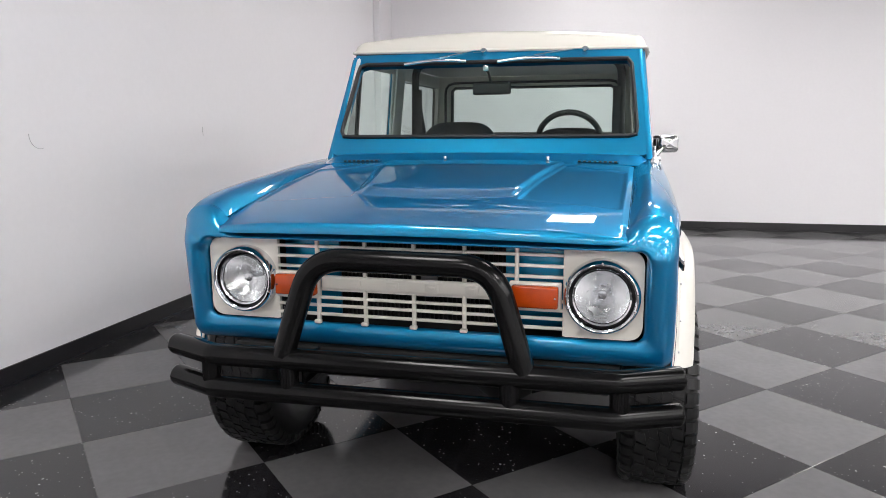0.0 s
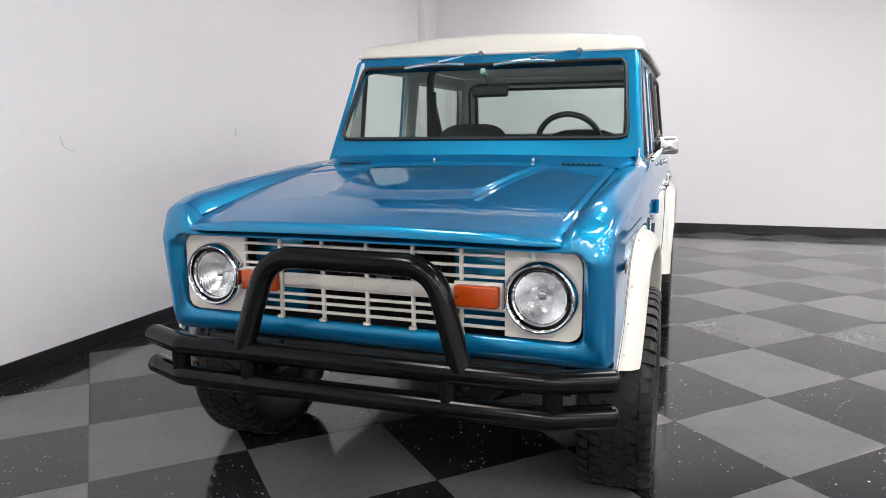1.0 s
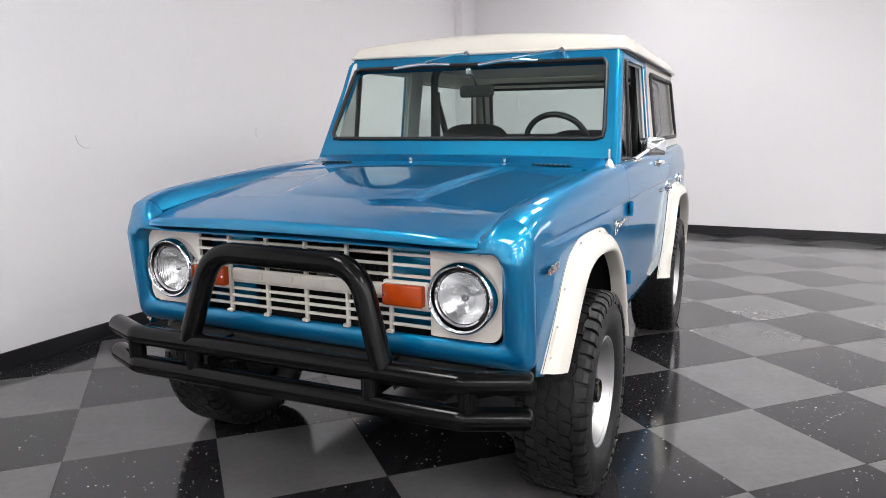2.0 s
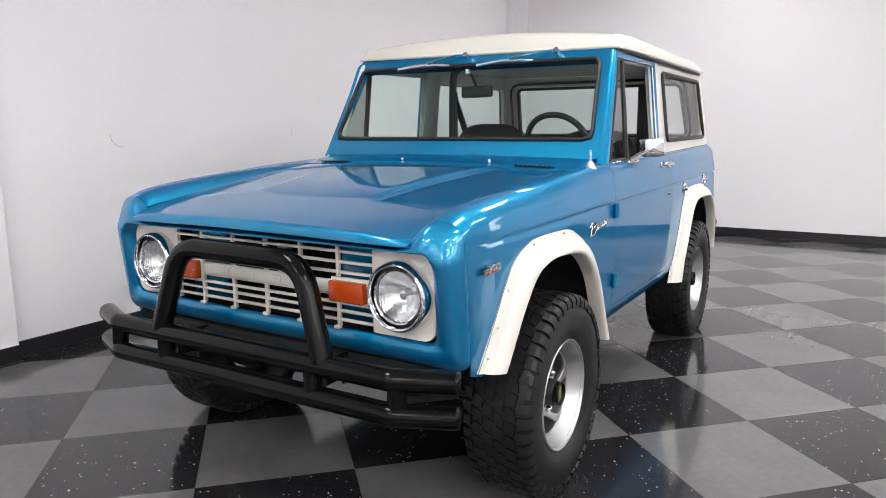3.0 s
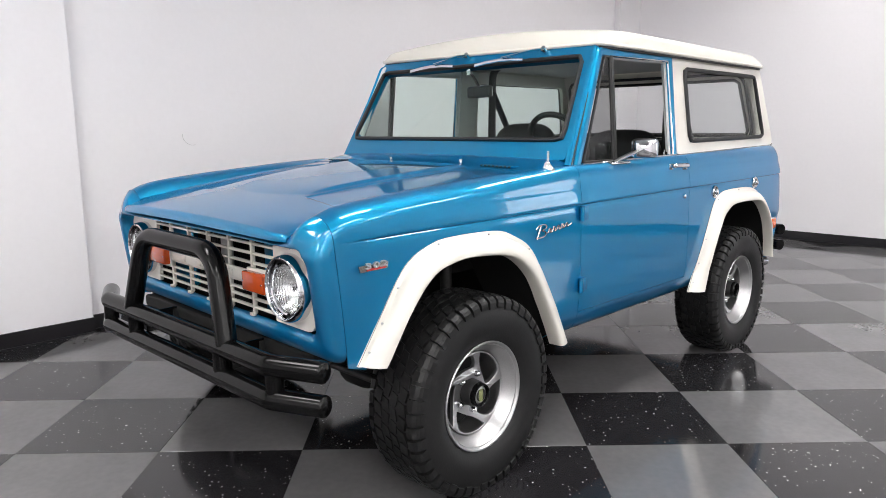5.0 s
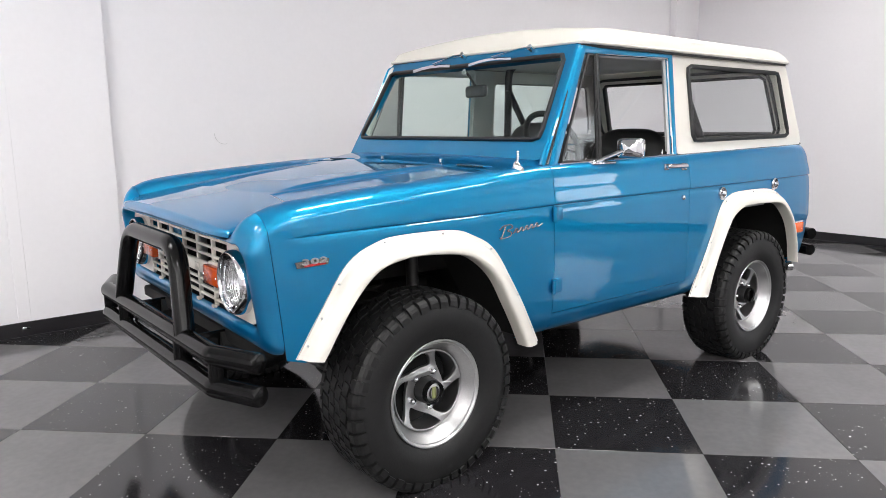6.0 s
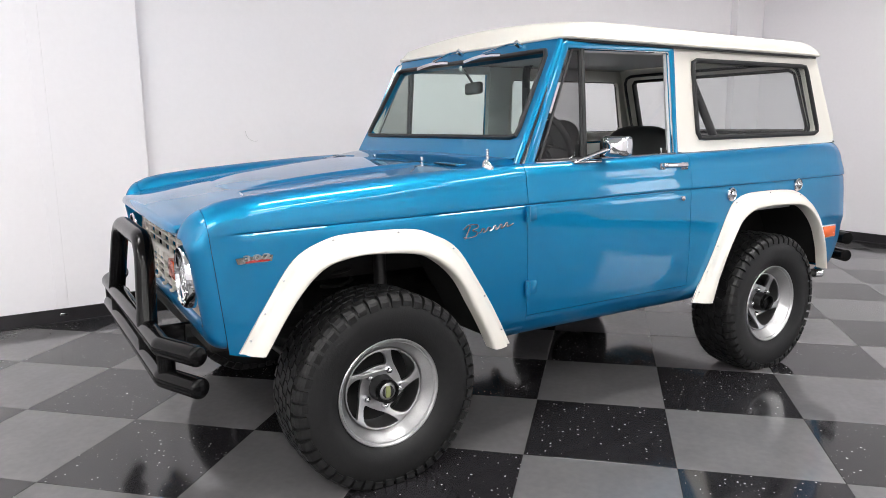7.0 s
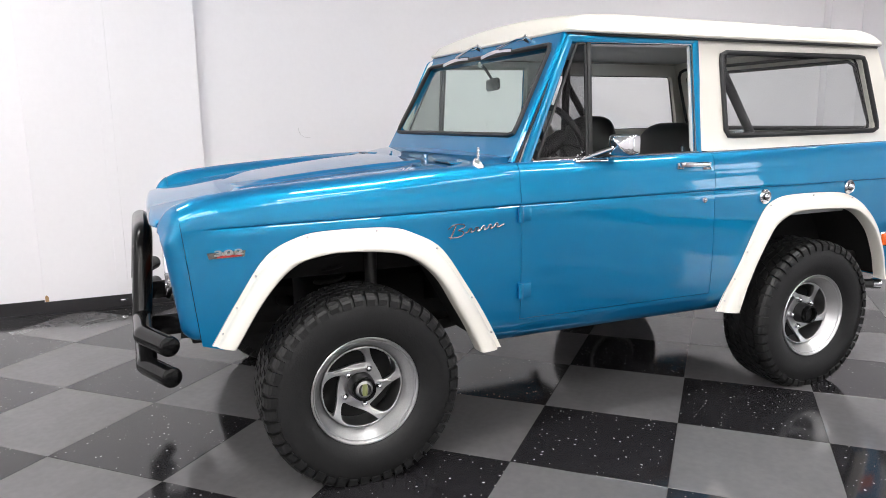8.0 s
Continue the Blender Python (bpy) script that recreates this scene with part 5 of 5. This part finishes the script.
def build_badges(s):
    # engine size badge: red bar with bright wings, numerals above it
    y, z = -0.450, 0.905
    x = half_width(y, z)
    turn = Matrix.Translation((s * x, y, z)) @ Matrix.Rotation(s * radians(90) + radians(3.2) * s, 4, "Z") @ Matrix.Rotation(radians(90), 4, "X")
    e = empty("engine_badge", car)
    e["label"] = "chrome and red engine badge reading 302"
    b = bmesh.new()
    slab(b, [(-0.072, 0.008, 0), (-0.066, -0.013, 0), (0.066, -0.013, 0), (0.072, 0.008, 0)], (0, 0, 0.005))
    bmesh.ops.transform(b, matrix=turn, verts=b.verts)
    part("badge_plate", b, M_EMBLEM, e, "chrome winged plate", smooth=0)
    b = bmesh.new()
    slab(b, [(-0.040, -0.004, 0.005), (-0.039, -0.011, 0.005), (0.043, -0.011, 0.005), (0.044, -0.004, 0.005)], (0, 0, 0.0015))
    bmesh.ops.transform(b, matrix=turn, verts=b.verts)
    part("badge_enamel", b, M_RED, e, "red enamel bar", smooth=0)
    b = text_mesh("302", 0.052, 0.003)
    bmesh.ops.transform(b, matrix=turn @ Matrix.Translation((0, 0.004, 0.0068)) @ Matrix.Diagonal((1.16, 0.52, 1, 1)), verts=b.verts)
    part("numerals", b, M_ALLOY, e, "raised chrome numerals", smooth=0)
    # script emblem drawn as plain slanted strokes
    y0, z = 0.345, 0.905
    b = bmesh.new()

    def on(yy, zz, o=0.005):
        return Vector((s * (half_width(yy, zz) + o), yy, zz))

    def stroke(pts, r):
        tube(b, smooth_path([on(y0 + 0.012 + 0.92 * p, z + 0.006 + 0.74 * q) for p, q in pts], 10 * len(pts)), r, 6, flat=(r, 0.003))
    # one tall looped stroke, then a run of low loops that climbs to the rear
    stroke([(0.012, -0.022), (0.026, 0.012), (0.040, 0.046)], 0.0030)
    stroke([(0.004, 0.030), (0.030, 0.050), (0.070, 0.052), (0.078, 0.036), (0.050, 0.022), (0.072, 0.012), (0.066, -0.008), (0.030, -0.016), (0.004, -0.012)], 0.0026)
    run = [(0.080, 0.004)]
    for k in range(5):
        p, q = 0.092 + 0.031 * k, 0.006 + 0.0045 * k
        run += [(p, q + 0.003), (p + 0.010, q + 0.020), (p + 0.019, q + 0.016), (p + 0.015, q - 0.001)]
    run += [(0.255, 0.032), (0.266, 0.038)]
    stroke(run, 0.0025)
    part("script_emblem", b, M_EMBLEM, car, "slim dulled chrome slanted emblem strokes")


def build_fittings():
    for s in (-1, 1):
        build_badges(s)
        # side marker
        e = empty("side_marker", car)
        e["label"] = "orange rear side marker in a chrome frame"
        x = half_width(2.906, 0.7)
        part("bezel", boxm((s * (x + 0.000), 2.906, 0.699), (0.012, 0.140, 0.080), 0.004), M_CHROME, e, "chrome bezel")
        part("lens", boxm((s * (x + 0.008), 2.906, 0.699), (0.012, 0.122, 0.062), 0.004), M_ORANGE, e, "orange lens")
    for y, z in ((1.985, 0.972), (2.555, 0.990)):
        x = half_width(y, z)
        e = empty("filler_cap", car)
        e["label"] = "round chrome fuel filler cap"
        m = Matrix.Translation((x - 0.004, y, z))
        part("cap_rim", lathe(bmesh.new(), [(0, 0.036), (0.012, 0.035), (0.017, 0.030), (0.016, 0.024), (0.010, 0.022), (0.010, 0)], 28, m), M_CHROME, e)
        part("cap_knob", lathe(bmesh.new(), [(0.008, 0.017), (0.024, 0.016), (0.028, 0.011), (0.028, 0)], 20, m), M_CHROME, e)
    # aerial stub
    e = empty("aerial", car)
    e["label"] = "short chrome aerial base"
    b = bmesh.new()
    lathe(b, [(-0.022, 0.018), (-0.008, 0.026), (0.004, 0.027), (0.016, 0.020), (0.034, 0.011), (0.042, 0)], 18, Matrix.Translation((0.792, 0.520, 1.160)) @ Matrix.Rotation(radians(-90), 4, "Y") @ Matrix.Rotation(radians(-20), 4, "Z"))
    part("aerial_base", b, M_CHROME, e)
    b = tube(bmesh.new(), [(0.790, 0.520, 1.17), (0.789, 0.521, 1.240)], 0.0045, 8)
    part("aerial_stub", b, M_CHROME, e)
    b = bmesh.new()
    for k in range(4):
        box(b, (0.789, 0.521, 1.205 + 0.01 * k), (0.011, 0.011, 0.003), 0.001)
    part("aerial_collar", b, M_CHROME, e)


def build_interior():
    # floor pan and seats
    part("floor_pan", boxm((0, 1.75, 0.60), (1.48, 2.2, 0.04), 0.01), M_DARKIN, car, "dark floor pan")
    for s in (-1, 1):
        st = empty("seat", car, (s * 0.36, 1.58, 0.605 - (0.042 if s > 0 else 0)))
        st["label"] = "black vinyl bucket seat with rounded back"
        part("seat_cushion", boxm((0, -0.08, 0.20), (0.50, 0.50, 0.16), 0.06, seg=4), M_VINYL, st, "padded black cushion")
        b = bmesh.new()

        def back(u, v):
            # closed loop round the back's outline, front to rear
            a = 2 * math.pi * u
            t = math.pi * (v - 0.5)
            ex = 0.262 * math.copysign(abs(math.cos(a)) ** 0.55, math.cos(a))
            ez = 0.30 * math.copysign(abs(math.sin(a)) ** 0.62, math.sin(a))
            k = abs(math.cos(t)) ** 0.45
            return Vector((ex * k, 0.20 + 0.065 * math.sin(t) + 0.14 * (ez * k + 0.3), 0.455 + ez * k))
        grid(b, back, 48, 12, loop_u=True)
        part("seat_back", b, M_VINYL, st, "padded black backrest")
        part("seat_frame", boxm((0, -0.05, 0.06), (0.40, 0.42, 0.11), 0.01), M_STEEL, st)
    # rear bench
    be = empty("rear_bench", car, (0, 2.15, 0.62))
    be["label"] = "black vinyl rear bench"
    part("bench_cushion", boxm((0, 0, 0.18), (0.95, 0.45, 0.16), 0.05, seg=3), M_VINYL, be)
    part("bench_back", boxm((0, 0.26, 0.42), (0.95, 0.12, 0.42), 0.05, seg=3), M_VINYL, be)
    # steering wheel and column
    sw = empty("steering_wheel", car, (0.385, 1.165, 1.252))
    sw["label"] = "black three-spoke steering wheel"
    m = Matrix.Rotation(radians(-62), 4, "X")
    pts = [m @ Vector((0.166 * math.cos(2 * math.pi * k / 48), 0.166 * math.sin(2 * math.pi * k / 48), 0)) for k in range(48)]
    part("wheel_rim", tube(bmesh.new(), pts, 0.0155, 12, closed=True), M_VINYL, sw, "black rim")
    for a in (20, 160, 90):
        part("wheel_spoke", tube(bmesh.new(), [m @ Vector((0.03 * math.cos(radians(a)), 0.03 * math.sin(radians(a)), -0.02)), m @ Vector((0.164 * math.cos(radians(a)), 0.164 * math.sin(radians(a)), 0))], 0.012, 8, flat=(0.006, 0.015)), M_TRIM, sw)
    part("wheel_hub", tube(bmesh.new(), [m @ Vector((0, 0, -0.16)), m @ Vector((0, 0, 0.01))], 0.042, 20), M_TRIM, sw)
    # mirror inside, visors
    rv = empty("rear_view_mirror", car, (-0.01, 1.005, 1.522))
    turn = Matrix.Rotation(radians(-15), 4, "Z")
    rv["label"] = "black interior mirror on a short stalk"
    part("mirror_shell", boxm((0, 0, 0), (0.215, 0.03, 0.062), 0.014, turn, seg=3), M_TRIM, rv)
    part("mirror_glass", boxm((0, 0.0155, 0), (0.195, 0.002, 0.046), 0, turn), M_MIRROR, rv, smooth=0)
    part("stalk", tube(bmesh.new(), fillet([(0, 0, 0.02), (-0.01, -0.035, 0.075), (-0.02, -0.055, 0.10)], 0.01), 0.007, 8), M_TRIM, rv)
    part("stalk_foot", boxm((-0.02, -0.06, 0.10), (0.028, 0.014, 0.03), 0.004), M_CHROME, rv)
    for s in (-1, 1):
        part("sun_visor", boxm((s * 0.34, 1.10, 1.668), (0.50, 0.16, 0.018), 0.006, Matrix.Rotation(0, 4, "X")), M_LINER, car, "grey sun visor folded up")
    part("header_rail", boxm((0, 1.045, 1.690), (1.36, 0.05, 0.035), 0.008), M_LINER, car, "grey header rail")
    # roll bar behind the front seats
    rb = empty("roll_bar", car)
    rb["label"] = "black roll bar with rear braces"
    part("main_hoop", tube(bmesh.new(), fillet([(-0.672, 1.875, 0.62), (-0.655, 1.875, 1.738), (0.655, 1.875, 1.738), (0.672, 1.875, 0.62)], 0.10, seg=8), 0.025, 14), M_TRIM, rb)
    for s in (-1, 1):
        part("brace", tube(bmesh.new(), [(s * 0.657, 1.870, 1.580), (s * 0.664, 2.280, 0.98)], 0.022, 12), M_TRIM, rb)
        # belt webbing on the hoop
        part("seat_belt", boxm((s * 0.630, 1.850, 1.32), (0.045, 0.006, 0.50), 0.001), M_VINYL, rb, "black belt webbing")
    # inner pillars
    for s in (-1, 1):
        part("inner_pillar", boxm((0, 0, 0), (0.03, 0.17, 0.50), 0.008, Matrix.Translation((s * 0.735, 1.705, 1.45)) @ Matrix.Rotation(-s * radians(6), 4, "Y")), M_LINER, car, "grey inner pillar")


def build_chassis():
    for s in (-1, 1):
        b = bmesh.new()
        tube(b, fillet([(s * 0.34, -0.60, 0.545), (s * 0.34, 0.6, 0.47), (s * 0.42, 1.2, 0.46), (s * 0.42, 2.0, 0.50), (s * 0.42, 2.5, 0.58), (s * 0.42, 3.05, 0.56)], 0.1, seg=3), 0.05, 4, flat=(0.055, 0.035))
        part("frame_rail", b, M_DARKIN, car, "black chassis rail", smooth=0)
        part("radius_arm", tube(bmesh.new(), [(s * 0.42, 0.0, 0.36), (s * 0.36, 0.9, 0.46)], 0.028, 10), M_DARKIN, car, "black radius arm")
        # coil and damper in the front arch
        b = bmesh.new()
        tube(b, [(s * 0.46 + 0.062 * math.cos(k * 0.5), -0.01 + 0.062 * math.sin(k * 0.5), 0.44 + 0.0042 * k) for k in range(100)], 0.008, 6)
        part("coil_spring", b, M_DARKIN, car, "black coil spring")
        part("damper", tube(bmesh.new(), [(s * 0.60, 0.12, 0.36), (s * 0.56, 0.14, 0.86)], 0.026, 12), M_STEEL, car, "dark damper")
        b = bmesh.new()
        for k in range(4):
            tube(b, smooth_path([(s * 0.55, 1.75 + 0.1 * k, 0.45 - 0.012 * k), (s * 0.55, 2.33, 0.36 - 0.010 * k), (s * 0.55, 2.95 - 0.1 * k, 0.47 - 0.012 * k)], 10), 0.03, 4, flat=(0.005, 0.03))
        part("leaf_spring", b, M_DARKIN, car, "black leaf spring", smooth=0)
    for y in (0.0, 2.337):
        b = tube(bmesh.new(), [(-0.70, y, HUB_Z), (0.70, y, HUB_Z)], 0.042, 16)
        part("axle", b, M_DARKIN, car, "black solid axle")
        b = lathe(bmesh.new(), [(-0.13, 0.03), (-0.10, 0.09), (-0.04, 0.13), (0.04, 0.13), (0.10, 0.09), (0.13, 0.03)], 24, Matrix.Translation((0.22 if y == 0 else 0.0, y, HUB_Z)))
        part("differential", b, M_DARKIN, car, "black differential")
    part("track_rod", tube(bmesh.new(), [(-0.62, -0.17, 0.36), (0.62, -0.17, 0.36)], 0.016, 10), M_STEEL, car, "dark steering rod")
    part("oil_pan", boxm((0, 0.25, 0.52), (0.30, 0.60, 0.20), 0.03), M_DARKIN, car, "black engine sump")
    part("gearbox", boxm((0, 0.95, 0.48), (0.26, 0.70, 0.20), 0.05, seg=3), M_DARKIN, car, "dark gearbox")
    part("skid_plate", boxm((0, 2.62, 0.50), (0.70, 0.5, 0.20), 0.03), M_DARKIN, car, "dark fuel tank plate")
    b = tube(bmesh.new(), fillet([(0.52, 1.2, 0.43), (0.52, 2.0, 0.43), (0.62, 2.50, 0.45), (0.842, 2.87, 0.455)], 0.1, seg=5), 0.024, 16, caps=False)
    part("exhaust_pipe", b, M_STEEL, car, "dark exhaust pipe")
    part("exhaust_tip", tube(bmesh.new(), [(0.829, 2.848, 0.4547), (0.850, 2.883, 0.455)], 0.028, 20, caps=False), M_CHROME, car, "chrome exhaust tip", thick=0.003)
    # inner wing panels close the engine bay and the rear
    for s in (-1, 1):
        part("inner_wing", boxm((s * 0.50, 0.02, 0.86), (0.02, 1.10, 0.26), 0.004), M_DARKIN, car, "black inner wing")
        part("inner_arch", boxm((s * 0.52, 2.33, 0.80), (0.02, 1.25, 0.40), 0.004), M_DARKIN, car, "black inner arch")
    part("front_crossmember", boxm((0, -0.54, 0.575), (1.30, 0.08, 0.05), 0.01), M_DARKIN, car, "black crossmember")


build_hood()
build_nose()
build_cowl()
build_windscreen()
build_roof()
build_hardtop()
build_grille()
for side in (-1, 1):
    build_fender(side)
    build_quarter(side)
    build_door(side)
    build_headlight(side)
    build_signal(side)
    build_flare(ARCH_F, side)
    build_flare(ARCH_R, side)
build_mirror(1)
build_front_bumper()
build_rear_bumper()
wheel = build_wheel()
copy_thing(wheel, pose(-0.79, 0, HUB_Z, 0, 0, 180))
wheel = build_wheel(2.337, 52.0, False)
copy_thing(wheel, pose(-0.79, 2.337, HUB_Z, 0, 0, 180))
build_fittings()
build_interior()
build_chassis()


# ---------------------------------------------------------------- floor tiles
def clip_poly(poly, x0, x1, y0, y1):
    for ax, lim, sgn in ((0, x0, 1), (0, x1, -1), (1, y0, 1), (1, y1, -1)):
        out = []
        for a, b in zip(poly, poly[1:] + poly[:1]):
            da, db = sgn * (a[ax] - lim), sgn * (b[ax] - lim)
            if da >= 0:
                out.append(a)
            if da * db < 0:
                f = da / (da - db)
                out.append((a[0] + (b[0] - a[0]) * f, a[1] + (b[1] - a[1]) * f))
        poly = out
        if len(poly) < 3:
            return []
    return poly


def tile_mesh(name, poly, material):
    """A tile 4 mm thick with a slight edge chamfer."""
    bm = bmesh.new()
    cx, cy = sum(p[0] for p in poly) / len(poly), sum(p[1] for p in poly) / len(poly)
    low = [bm.verts.new((x, y, -0.004)) for x, y in poly]
    mid = [bm.verts.new((x, y, -0.0006)) for x, y in poly]
    top = []
    for x, y in poly:
        v = Vector((cx - x, cy - y, 0)).normalized() * 0.0012
        top.append(bm.verts.new((x + v.x, y + v.y, 0)))
    n = len(poly)
    for a, b in ((low, mid), (mid, top)):
        for i in range(n):
            bm.faces.new((a[i], a[(i + 1) % n], b[(i + 1) % n], b[i]))
    bm.faces.new(top)
    bmesh.ops.recalc_face_normals(bm, faces=bm.faces)
    me = bpy.data.meshes.new(name)
    bm.to_mesh(me)
    bm.free()
    me.materials.append(material)
    return me


def build_floor():
    fl = structure("floor", boxm(((X0 + X1) / 2, (Y0 + Y1) / 2, -0.06), (X1 - X0 + 0.4, Y1 - Y0 + 0.4, 0.112)), M_GROUT,
                   "checkerboard floor of glossy grey and charcoal vinyl tiles", "floor")
    h = TILE_H
    g = 0.0009
    diamond = [(0, -h + g), (h - g, 0), (0, h - g), (-h + g, 0)]
    shared = [tile_mesh("tile", diamond, M_LIGHT), tile_mesh("tile", diamond, M_DARK)]
    rest = [bmesh.new(), bmesh.new()]
    for p in range(-30, 31):
        for q in range(-30, 31):
            cx = TILE_O[0] + h * (p - q)
            cy = TILE_O[1] + h * (p + q + 1)
            if not (X0 - h < cx < X1 + h and Y0 - h < cy < Y1 + h):
                continue
            dark = (p + q) % 2
            poly = clip_poly([(cx + x, cy + y) for x, y in diamond], X0 + 0.001, X1 - 0.001, Y0 + 0.001, Y1 - 0.001)
            if len(poly) < 3:
                continue
            near = cx < 4.6 and cy > -1.9
            if not near:
                bm = rest[dark]
                low = [bm.verts.new((x, y, -0.004)) for x, y in poly]
                top = [bm.verts.new((x, y, 0)) for x, y in poly]
                bm.faces.new(top)
                for i in range(len(poly)):
                    bm.faces.new((low[i], low[(i + 1) % len(poly)], top[(i + 1) % len(poly)], top[i]))
                continue
            whole = X0 + h < cx < X1 - h and Y0 + h < cy < Y1 - h
            me = shared[dark] if whole else tile_mesh("tile", [(x - cx, y - cy) for x, y in poly], (M_LIGHT, M_DARK)[dark])
            ob = new("tile", me)
            ob.location = (cx, cy, 0)
            ob.parent = fl
    for bm, m, nm in ((rest[0], M_LIGHT, "tile_field"), (rest[1], M_DARK, "tile_field")):
        ob = part(nm, bm, m, fl, smooth=0)
        ob["kind"] = "stuff"


build_floor()
